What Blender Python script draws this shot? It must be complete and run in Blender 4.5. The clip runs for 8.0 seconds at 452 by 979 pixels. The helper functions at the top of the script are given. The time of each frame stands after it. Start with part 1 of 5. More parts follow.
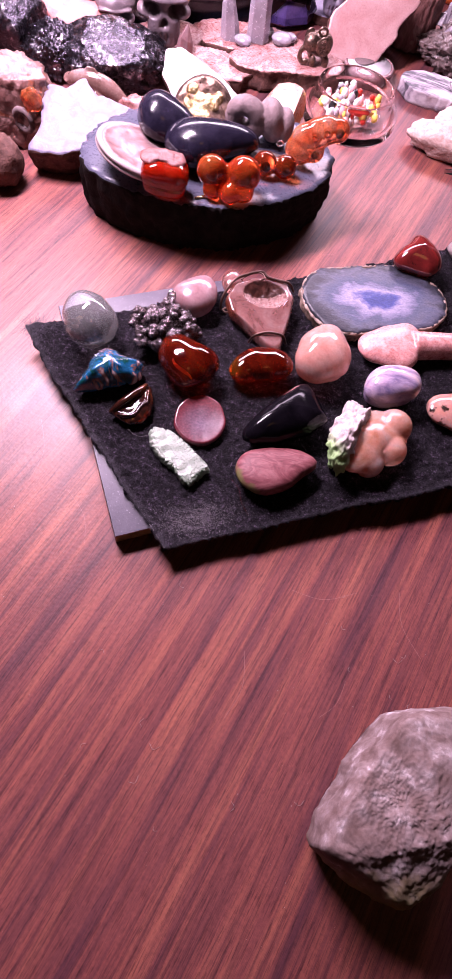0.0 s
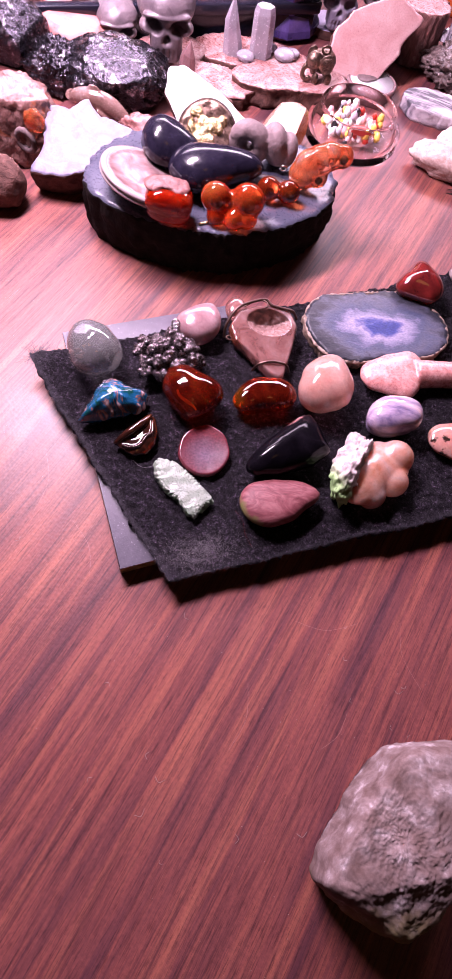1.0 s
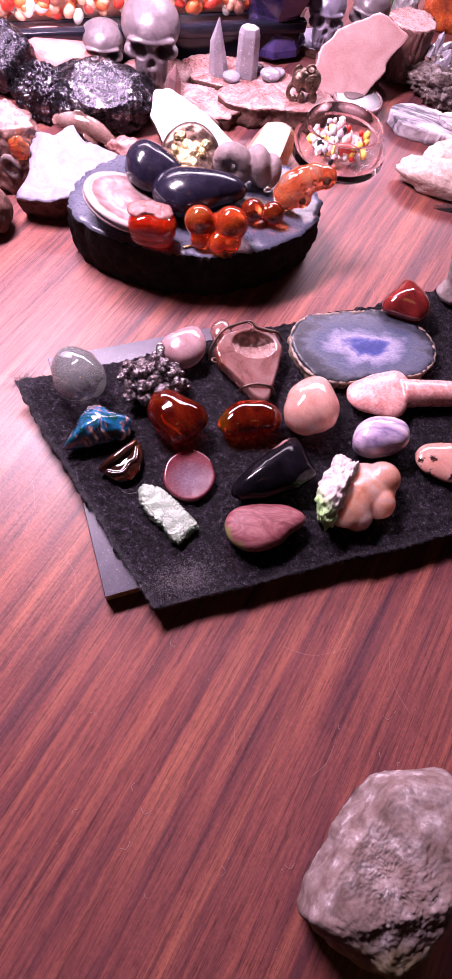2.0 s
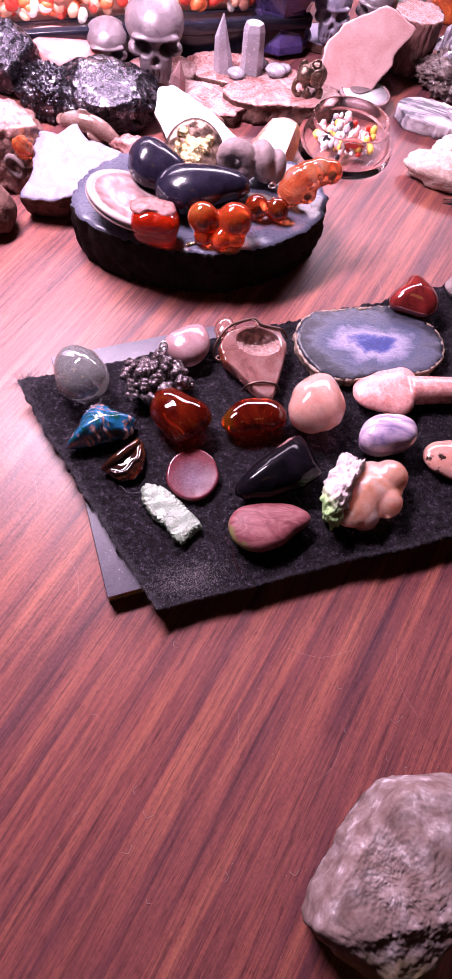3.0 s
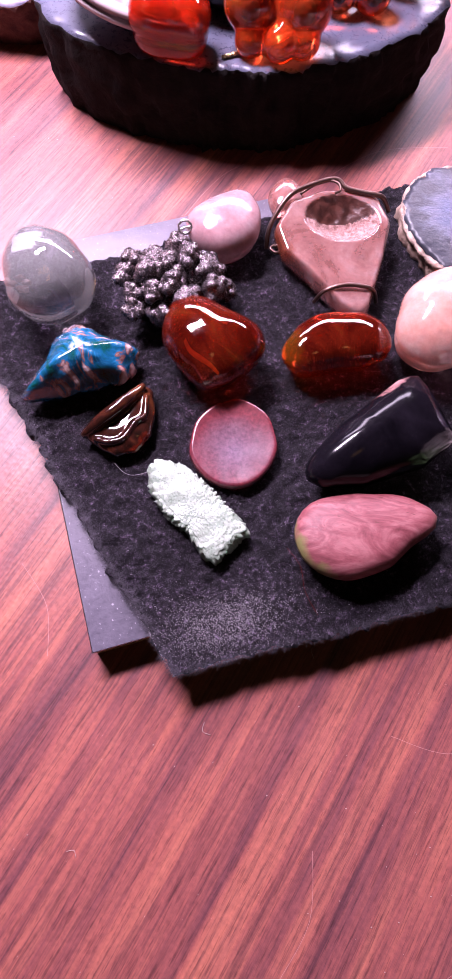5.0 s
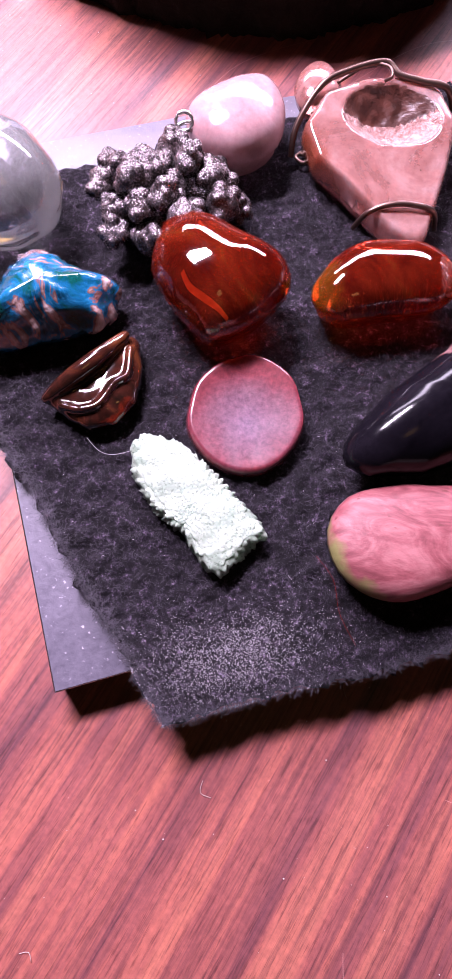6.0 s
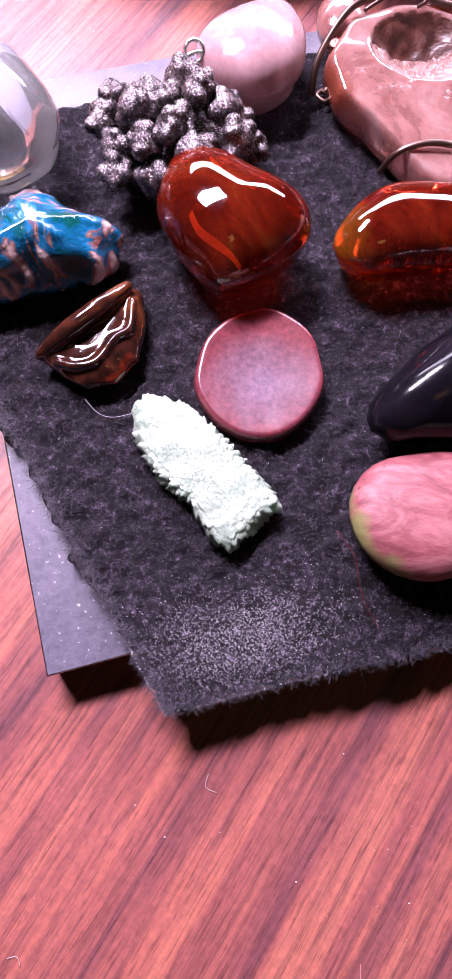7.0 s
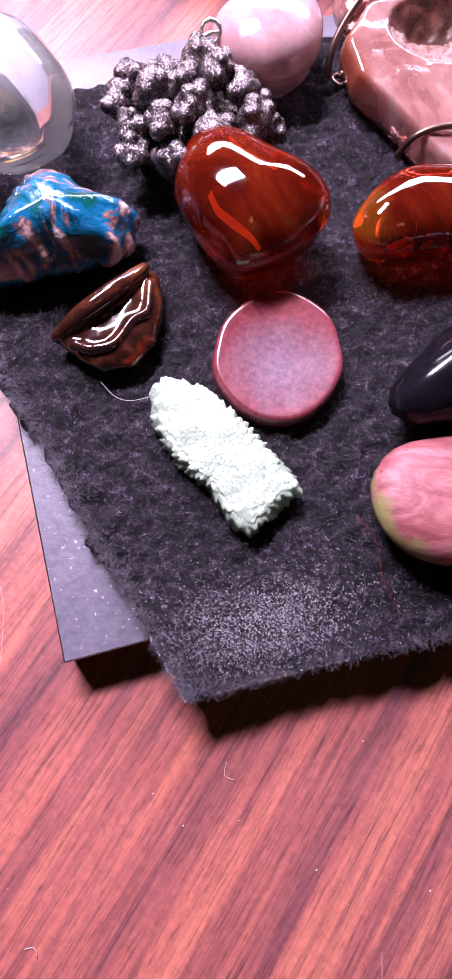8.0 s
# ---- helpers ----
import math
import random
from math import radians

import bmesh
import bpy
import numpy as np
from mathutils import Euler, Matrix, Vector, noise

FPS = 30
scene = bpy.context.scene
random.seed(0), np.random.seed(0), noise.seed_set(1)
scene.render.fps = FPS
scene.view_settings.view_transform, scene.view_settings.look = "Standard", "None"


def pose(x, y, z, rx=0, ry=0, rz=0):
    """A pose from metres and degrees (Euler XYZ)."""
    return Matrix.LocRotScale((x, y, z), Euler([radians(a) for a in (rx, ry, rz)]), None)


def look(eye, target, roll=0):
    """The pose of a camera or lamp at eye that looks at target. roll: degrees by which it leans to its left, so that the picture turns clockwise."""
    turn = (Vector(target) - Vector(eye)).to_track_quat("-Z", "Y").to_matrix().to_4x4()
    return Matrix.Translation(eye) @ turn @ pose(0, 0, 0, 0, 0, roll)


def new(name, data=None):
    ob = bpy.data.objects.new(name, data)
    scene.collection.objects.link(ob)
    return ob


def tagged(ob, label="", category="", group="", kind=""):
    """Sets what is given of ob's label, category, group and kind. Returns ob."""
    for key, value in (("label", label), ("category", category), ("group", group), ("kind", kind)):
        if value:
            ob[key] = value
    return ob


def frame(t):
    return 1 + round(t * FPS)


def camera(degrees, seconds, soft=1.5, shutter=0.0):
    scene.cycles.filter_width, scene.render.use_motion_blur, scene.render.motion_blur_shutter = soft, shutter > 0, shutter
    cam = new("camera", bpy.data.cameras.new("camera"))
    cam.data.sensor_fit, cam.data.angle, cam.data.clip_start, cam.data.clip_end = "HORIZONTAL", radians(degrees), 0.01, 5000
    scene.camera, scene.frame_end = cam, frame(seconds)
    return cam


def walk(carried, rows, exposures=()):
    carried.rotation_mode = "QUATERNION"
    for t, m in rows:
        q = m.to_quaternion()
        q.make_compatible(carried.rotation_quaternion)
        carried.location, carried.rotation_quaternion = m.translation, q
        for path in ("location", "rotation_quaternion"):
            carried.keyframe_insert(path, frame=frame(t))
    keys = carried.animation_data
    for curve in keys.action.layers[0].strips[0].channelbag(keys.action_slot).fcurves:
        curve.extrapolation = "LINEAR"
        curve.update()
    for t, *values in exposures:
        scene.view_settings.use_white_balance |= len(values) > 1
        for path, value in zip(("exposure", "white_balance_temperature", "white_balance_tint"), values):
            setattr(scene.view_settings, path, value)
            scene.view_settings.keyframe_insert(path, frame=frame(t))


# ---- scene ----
cam = camera(43.0, 8.0)
PATH = [
    (0, look((0.00488, 0.00536, 0.19878), (0.02176, 0.12908, -0.07399), 15.47)),
    (0.5, look((-0.00587, 0.01299, 0.20495), (0.01508, 0.13364, -0.06892), 18.01)),
    (1, look((-0.00087, 0.01748, 0.20592), (0.01958, 0.13751, -0.06827), 17.43)),
    (1.5, look((0.00354, 0.02363, 0.20891), (0.02242, 0.14574, -0.06446), 15.84)),
    (3, look((0.00920, 0.02569, 0.20611), (0.01959, 0.14825, -0.06751), 11.96)),
    (3.5, look((0.01026, 0.03051, 0.19418), (0.01566, 0.14887, -0.08142), 9.92)),
    (4, look((0.01031, 0.04652, 0.16609), (0.00915, 0.15324, -0.11428), 6.76)),
    (4.5, look((0.00563, 0.05697, 0.14719), (-0.00021, 0.15837, -0.13509), 4.25)),
    (4.7, look((0.00653, 0.06080, 0.14107), (-0.00091, 0.15894, -0.14232), 3.21)),
    (5.8, look((0.00190, 0.07953, 0.10550), (0.00319, 0.15833, -0.18397), 9.25)),
    (6, look((0.00226, 0.07953, 0.10179), (0.00183, 0.15661, -0.18814), 8.06)),
    (6.5, look((0.00436, 0.08124, 0.09420), (0.00261, 0.15436, -0.19675), 7.23)),
    (7, look((0.00214, 0.07847, 0.09260), (-0.00090, 0.14972, -0.19880), 6.55)),
    (7.5, look((0.00621, 0.07654, 0.09259), (0.00858, 0.14802, -0.19876), 10.68)),
    (8, look((-0.00124, 0.07600, 0.09095), (-0.00074, 0.14762, -0.20037), 9.35)),
]
walk(cam, PATH, exposures=[(0, -0.10, 6900, 13), (3.5, -0.08, 6850, 12), (4.5, 0.18, 6550, 9), (6.0, 0.67, 6300, 0), (8.0, 0.72, 6250, -3)])

# ---- light ----
world = bpy.data.worlds.new("room_air")
scene.world = world
world.use_nodes = True
world.node_tree.nodes["Background"].inputs[0].default_value = (0.9, 0.75, 0.7, 1)
world.node_tree.nodes["Background"].inputs[1].default_value = 0.005


def area_lamp(name, eye, target, wide, high, watts, colour):
    data = bpy.data.lights.new(name, "AREA")
    data.shape, data.size, data.size_y, data.energy, data.color = "RECTANGLE", wide, high, watts, colour
    ob = new(name, data)
    ob.matrix_world = look(eye, target)
    return ob


area_lamp("desk_lamp_light", (-0.125, 0.275, 0.275), (-0.03, 0.18, 0.0), 0.14, 0.035, 5.3, (0.94, 0.72, 1.0))
area_lamp("tank_hood_light", (-0.03, 0.80, 0.44), (-0.02, 0.30, 0.0), 0.90, 0.10, 12.5, (0.92, 0.72, 1.0))
area_lamp("ceiling_lamp_light", (0.35, -0.35, 1.60), (0.1, 0.0, 0.0), 0.30, 0.30, 0.42, (1.0, 0.50, 0.18))

# ---- building blocks: all lengths in millimetres ----
MM = 0.001
TAU = 2 * math.pi


def mesh_from(name, bm, material, smooth=True):
    bmesh.ops.recalc_face_normals(bm, faces=bm.faces)
    data = bpy.data.meshes.new(name)
    bmesh.ops.scale(bm, vec=(MM, MM, MM), verts=bm.verts)
    for f in bm.faces:
        f.smooth = smooth
    bm.to_mesh(data)
    bm.free()
    for m in (material if isinstance(material, (list, tuple)) else [material]):
        data.materials.append(m)
    return data


def place(ob, x, y, z, rx=0, ry=0, rz=0):
    ob.matrix_basis = pose(x * MM, y * MM, z * MM, rx, ry, rz)
    return ob


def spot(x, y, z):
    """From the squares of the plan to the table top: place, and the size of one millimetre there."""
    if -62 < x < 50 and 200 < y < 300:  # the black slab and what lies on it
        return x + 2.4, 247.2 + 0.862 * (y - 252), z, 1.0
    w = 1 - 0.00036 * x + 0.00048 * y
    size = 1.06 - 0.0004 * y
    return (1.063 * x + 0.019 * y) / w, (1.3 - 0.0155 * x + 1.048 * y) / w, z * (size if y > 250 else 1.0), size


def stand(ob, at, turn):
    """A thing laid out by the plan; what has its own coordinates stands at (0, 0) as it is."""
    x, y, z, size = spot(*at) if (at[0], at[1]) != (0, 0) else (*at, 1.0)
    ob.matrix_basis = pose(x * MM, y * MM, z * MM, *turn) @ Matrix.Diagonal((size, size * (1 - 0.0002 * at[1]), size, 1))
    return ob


def exactly(ob, at, turn):
    """A thing at its own coordinates."""
    return place(ob, *at, *turn)


def solid(name, bm, material, at, label, category, group="", turn=(0, 0, 0), smooth=True, kind="", laid=stand):
    """A thing that is one mesh."""
    ob = new(name, mesh_from(name, bm, material, smooth))
    laid(ob, at, turn)
    return tagged(ob, label, category, group, kind)


def thing(name, at, label, category, group="", turn=(0, 0, 0), laid=stand):
    """A thing with parts: an Empty at its base."""
    return tagged(laid(new(name), at, turn), label, category, group)


def part(name, bm, material, parent, label="", at=(0, 0, 0), turn=(0, 0, 0), smooth=True):
    ob = new(name, mesh_from(name, bm, material, smooth))
    ob.parent = parent
    place(ob, *at, *turn)
    return tagged(ob, label)


def melt(ob, voxel, rounds=4):
    """Grow the lumps of a mesh into one skin."""
    m = ob.modifiers.new("skin", "REMESH")
    m.mode, m.voxel_size, m.use_smooth_shade = "VOXEL", voxel * MM, True
    if rounds:
        s = ob.modifiers.new("soften", "SMOOTH")
        s.iterations, s.factor = rounds, 0.5
    return ob


def ring_radius(radii, a):
    n = len(radii)
    k = a / TAU * n
    i, u = int(math.floor(k)), k - math.floor(k)
    p0, p1, p2, p3 = (radii[(i + j) % n] for j in (-1, 0, 1, 2))
    return 0.5 * (2 * p1 + (p2 - p0) * u + (2 * p0 - 5 * p1 + 4 * p2 - p3) * u * u + (3 * p1 - p0 - 3 * p2 + p3) * u ** 3)


def corner_radii(corners, n=72):
    """Radii of an outline with sharp corners, for slice_of and tablet."""
    out = []
    for k in range(n):
        way = Vector((math.cos(TAU * k / n), math.sin(TAU * k / n)))
        best = 1.0
        for p, q in zip(corners, corners[1:] + corners[:1]):
            p, q = Vector(p), Vector(q)
            e = q - p
            det = way.x * -e.y + e.x * way.y
            if abs(det) > 1e-9:
                r = (p.x * -e.y + e.x * p.y) / det
                u = (way.x * p.y - way.y * p.x) / det
                if r > 0 and -1e-6 <= u <= 1 + 1e-6:
                    best = max(best, r)
        out.append(best)
    return out


def wobble(p, scale, seed):
    return noise.noise(Vector(p) * scale + Vector((seed * 7.3, seed * 3.1, seed * 5.7)))


def grid_faces(bm, rows):
    for a, b in zip(rows, rows[1:]):
        n = len(a)
        for i in range(n):
            bm.faces.new((a[i], a[(i + 1) % n], b[(i + 1) % n], b[i]))


def pebble(radii, high, p=2.3, bottom=0.75, amp=0.5, fine=0.0, seed=1, nth=44, nv=20, shear=(0, 0), belly=0.45):
    """A tumbled stone: a plan outline of radii, a rounded side and a flattened foot on z = 0."""
    bm = bmesh.new()
    rows = []
    for j in range(1, nv):
        v = -math.cos(math.pi * j / nv)
        w = max(1e-4, 1 - abs(v) ** p) ** (1 / p)
        if v < 0:
            w = max(w, 0.0) * (1 - (1 - bottom) * 0.3)
        z = high * (belly + v * ((1 - belly) if v > 0 else belly))
        row = []
        for i in range(nth):
            a = TAU * i / nth
            r = ring_radius(radii, a) * w
            q = Vector((r * math.cos(a), r * math.sin(a), z))
            d = amp * wobble(q, 0.11, seed) + fine * wobble(q, 0.55, seed + 3)
            q += Vector((math.cos(a) * w, math.sin(a) * w, 0.6 * v)) * d
            q.z += (q.x * shear[0] + q.y * shear[1]) * max(0.0, z / high)
            q.z = max(q.z, 0.0)
            row.append(bm.verts.new(q))
        rows.append(row)
    grid_faces(bm, rows)
    bm.faces.new(rows[0])
    top = sum((v.co for v in rows[-1]), Vector()) / nth + Vector((0, 0, 0.02 * high))
    apex = bm.verts.new(top)
    for i in range(nth):
        bm.faces.new((rows[-1][i], rows[-1][(i + 1) % nth], apex))
    return bm


def slice_of(radii, high, edge=1.0, fine=0.4, seed=1, nth=120, rise=0.0, nv=6, flare=0.0, taper=0.0):
    """A sawn slice: flat top with a broken rim all round. The top is material 0, the side material 1."""
    bm = bmesh.new()
    tops, rows = [], []
    for k, share in enumerate((0.12, 0.3, 0.5, 0.7, 0.85, 0.94, 1.0)):
        row = []
        for i in range(nth):
            a = TAU * i / nth
            r = ring_radius(radii, a)
            r += edge * wobble((r * math.cos(a), r * math.sin(a), 0), 0.16, seed) + fine * wobble((r * math.cos(a), r * math.sin(a), 5), 0.9, seed)
            sag = 0.0 if k < 6 else -abs(fine) * (0.4 + 0.9 * wobble((r * math.cos(a), r * math.sin(a), 9), 0.5, seed))
            row.append(bm.verts.new((share * r * math.cos(a), share * r * math.sin(a), high + rise * (1 - share * share) + sag)))
        tops.append(row)
    centre = bm.verts.new((0, 0, high + rise))
    for i in range(nth):
        bm.faces.new((centre, tops[0][i], tops[0][(i + 1) % nth]))
    grid_faces(bm, tops)
    flat = len(bm.faces)
    rows.append(tops[-1])
    for j in range(1, nv + 1):
        u = j / nv
        row = []
        for v in tops[-1]:
            away = Vector((v.co.x, v.co.y, 0)).normalized()
            q = Vector((v.co.x, v.co.y, high * (1 - u)))
            d = edge * wobble(q, 0.22, seed + 5) + fine * wobble(q, 0.8, seed + 6) + flare * math.sin(math.pi * min(1, u * 1.1)) - 0.3 * flare * u - taper * u * u
            row.append(bm.verts.new(q + away * (d if j < nv else d - 0.6)))
        rows.append(row)
    grid_faces(bm, rows)
    bm.faces.new(list(reversed(rows[-1])))
    bm.faces.ensure_lookup_table()
    for f in bm.faces[flat:]:
        f.material_index = 1
    return bm


def lump(rx, ry, rz, seed=1, cuts=(), rough=0.12, fine=0.04, grain=0.0, level=4, foot=-0.8):
    """A broken rock: a ball cut by planes (way, share of the radius) and roughened. It stands on z = 0."""
    bm = bmesh.new()
    bmesh.ops.create_icosphere(bm, subdivisions=level, radius=1)
    planes = [(Vector(w).normalized(), d) for w, d in cuts]
    size = (rx + ry + rz) / 3
    for v in bm.verts:
        q = v.co.copy()
        q *= 1 + rough * wobble(q, 1.3, seed) + rough * 0.6 * wobble(q, 2.9, seed + 1)
        for w, d in planes:
            over = q.dot(w) - d
            if over > 0:
                q -= w * over * 0.96
        q *= 1 + fine * wobble(q, 7, seed + 2) + fine * 0.6 * wobble(q, 17, seed + 3)
        if grain:
            q *= 1 + grain * (0.35 - noise.voronoi(q * 7 + Vector((seed, 0, 0)))[0][0])
        q.z = max(q.z, foot)
        v.co = Vector((q.x * rx, q.y * ry, (q.z - foot) * rz))
    return bm


def lathe(profile, n=48, bm=None, at=(0, 0, 0)):
    """A turned shape from (radius, height) pairs."""
    bm = bm or bmesh.new()
    rows = []
    for r, z in profile:
        rows.append([bm.verts.new((at[0] + r * math.cos(TAU * i / n), at[1] + r * math.sin(TAU * i / n), at[2] + z)) for i in range(n)])
    grid_faces(bm, rows)
    bm.faces.new(rows[0])
    bm.faces.new(list(reversed(rows[-1])))
    return bm


def ball(bm, at, r, stretch=(1, 1, 1), level=2, turn=(0, 0, 0)):
    made = bmesh.ops.create_icosphere(bm, subdivisions=level, radius=r, matrix=Matrix.Translation(at) @ pose(0, 0, 0, *turn) @ Matrix.Diagonal((*stretch, 1)))
    return made["verts"]


def tube(points, radius, bm=None, n=8, closed=False):
    """A round wire through the points."""
    bm = bm or bmesh.new()
    pts = [Vector(p) for p in points]
    rows = []
    for k, p in enumerate(pts):
        ahead = (pts[(k + 1) % len(pts)] if closed else pts[min(k + 1, len(pts) - 1)]) - (pts[k - 1] if closed else pts[max(k - 1, 0)])
        side = ahead.cross(Vector((0.12, 0.2, 1))).normalized()
        up = side.cross(ahead).normalized()
        r = radius[k] if isinstance(radius, (list, tuple)) else radius
        rows.append([bm.verts.new(p + r * (math.cos(TAU * i / n) * side + math.sin(TAU * i / n) * up)) for i in range(n)])
    grid_faces(bm, rows + rows[:1] if closed else rows)
    if not closed:
        bm.faces.new(rows[0])
        bm.faces.new(list(reversed(rows[-1])))
    return bm


def bend(points, steps=8):
    """A smooth line through a few points."""
    pts = [Vector(p) for p in points]
    out = []
    for i in range(len(pts) - 1):
        p0, p1, p2, p3 = pts[max(i - 1, 0)], pts[i], pts[i + 1], pts[min(i + 2, len(pts) - 1)]
        for k in range(steps):
            u = k / steps
            out.append(0.5 * (2 * p1 + (p2 - p0) * u + (2 * p0 - 5 * p1 + 4 * p2 - p3) * u * u + (3 * p1 - p0 - 3 * p2 + p3) * u ** 3))
    return out + [pts[-1]]


def box(bm, x0, x1, y0, y1, z0, z1, bevel=0.0):
    made = bmesh.ops.create_cube(bm, size=1, matrix=Matrix.Translation(((x0 + x1) / 2, (y0 + y1) / 2, (z0 + z1) / 2)) @ Matrix.Diagonal((x1 - x0, y1 - y0, z1 - z0, 1)))
    if bevel:
        edges = {e for v in made["verts"] for e in v.link_edges}
        bmesh.ops.bevel(bm, geom=list(edges), offset=bevel, segments=3, profile=0.5, affect="EDGES")
    return bm


def hex_point(r, high, tip, taper=0.92, lean=(0, 0), flat=1.0, blunt=0.0, seed=1):
    """A six-sided crystal with its point up."""
    bm = bmesh.new()
    rnd = random.Random(seed)
    turn = [rnd.uniform(-0.12, 0.12) for _ in range(6)]
    rows = []
    for share, z in ((1.0, 0.0), (1.0 - (1 - taper) * 0.5, (high - tip) * 0.5), (taper, high - tip)):
        rows.append([bm.verts.new((r * share * math.cos(TAU * i / 6 + turn[i]) + lean[0] * z / high, flat * r * share * math.sin(TAU * i / 6 + turn[i]) + lean[1] * z / high, z + (rnd.uniform(-0.25, 0.25) * tip if share == taper else 0))) for i in range(6)])
    if blunt:
        rows.append([bm.verts.new((v.co.x * blunt + lean[0] * (1 - blunt), v.co.y * blunt + lean[1] * (1 - blunt), high + rnd.uniform(-0.1, 0.1) * tip)) for v in rows[-1]])
        grid_faces(bm, rows)
        bm.faces.new(rows[-1])
    else:
        grid_faces(bm, rows)
        apex = bm.verts.new((lean[0] + r * 0.2, lean[1], high))
        for i in range(6):
            bm.faces.new((rows[-1][i], rows[-1][(i + 1) % 6], apex))
    bm.faces.new(rows[0])
    bmesh.ops.bevel(bm, geom=list(bm.edges), offset=r * 0.04, segments=1, affect="EDGES")
    return bm


def tablet(radii, high, top=None, nth=72, rings=18, round_at=0.8, seed=1, amp=0.2, tilt=(0, 0)):
    """A flat stone with a rounded rim; top(x, y) lowers or raises its face and may name a material."""
    bm = bmesh.new()
    rows, kinds = [], []
    for k in range(1, rings + 1):
        s = k / rings
        z = high if s < round_at else high - 0.5 * high * (1 - math.sqrt(max(0.0, 1 - ((s - round_at) / (1 - round_at)) ** 2)))
        row = []
        for i in range(nth):
            a = TAU * i / nth
            r = ring_radius(radii, a) * s
            q = Vector((r * math.cos(a), r * math.sin(a), z))
            q.z += amp * wobble(q, 0.3, seed) * (1 if s < 0.95 else 0.3) + (q.x * tilt[0] + q.y * tilt[1])
            if top:
                q.z += top(q.x, q.y)[0]
            row.append(bm.verts.new(q))
        rows.append(row)
    middle = bm.verts.new((0, 0, high + (top(0, 0)[0] if top else 0)))
    for i in range(nth):
        bm.faces.new((middle, rows[0][i], rows[0][(i + 1) % nth]))
    for s, z in ((0.985, 0.22), (0.9, 0.0)):
        rows.append([bm.verts.new((v.co.x * s, v.co.y * s, high * z)) for v in rows[rings - 1]])
    grid_faces(bm, rows)
    bm.faces.new(list(reversed(rows[-1])))
    if top:
        for f in bm.faces:
            c = f.calc_center_median()
            if c.z > high * 0.25:
                f.material_index = top(c.x, c.y)[1]
    return bm


# ---- materials ----
def material(name):
    m = bpy.data.materials.new(name)
    m.use_nodes = True
    tree = m.node_tree
    return m, tree, tree.nodes["Principled BSDF"]


def node(tree, kind, **values):
    n = tree.nodes.new(kind)
    for key, value in values.items():
        n.inputs[key.replace("_", " ")].default_value = value
    return n


def ramp(tree, source, stops):
    n = tree.nodes.new("ShaderNodeValToRGB")
    while len(n.color_ramp.elements) < len(stops):
        n.color_ramp.elements.new(0.5)
    for e, (at, colour) in zip(n.color_ramp.elements, stops):
        e.position, e.color = at, (*colour, 1)
    tree.links.new(source, n.inputs[0])
    return n.outputs[0]


def coords(tree, scale=(1, 1, 1), turn=0.0):
    c = tree.nodes.new("ShaderNodeTexCoord")
    m = tree.nodes.new("ShaderNodeMapping")
    m.inputs["Scale"].default_value = scale
    m.inputs["Rotation"].default_value = (0, 0, radians(turn))
    tree.links.new(c.outputs["Object"], m.inputs["Vector"])
    return m.outputs[0]


def noise_of(tree, where, scale, detail=5.0, rough=0.6, warp=0.0):
    n = node(tree, "ShaderNodeTexNoise", Scale=scale, Detail=detail, Roughness=rough, Distortion=warp)
    tree.links.new(where, n.inputs["Vector"])
    return n.outputs["Fac"]


def mixed(tree, fac, a, b, mode="MIX"):
    n = tree.nodes.new("ShaderNodeMix")
    n.data_type, n.blend_type = "RGBA", mode
    for source, socket in ((fac, n.inputs[0]), (a, n.inputs[6]), (b, n.inputs[7])):
        if isinstance(source, (int, float)):
            socket.default_value = source
        elif isinstance(source, tuple):
            socket.default_value = (*source, 1)
        else:
            tree.links.new(source, socket)
    return n.outputs[2]


def bumped(tree, shader, height, strength, distance):
    b = node(tree, "ShaderNodeBump", Strength=strength, Distance=distance)
    tree.links.new(height, b.inputs["Height"])
    tree.links.new(b.outputs[0], shader.inputs["Normal"])


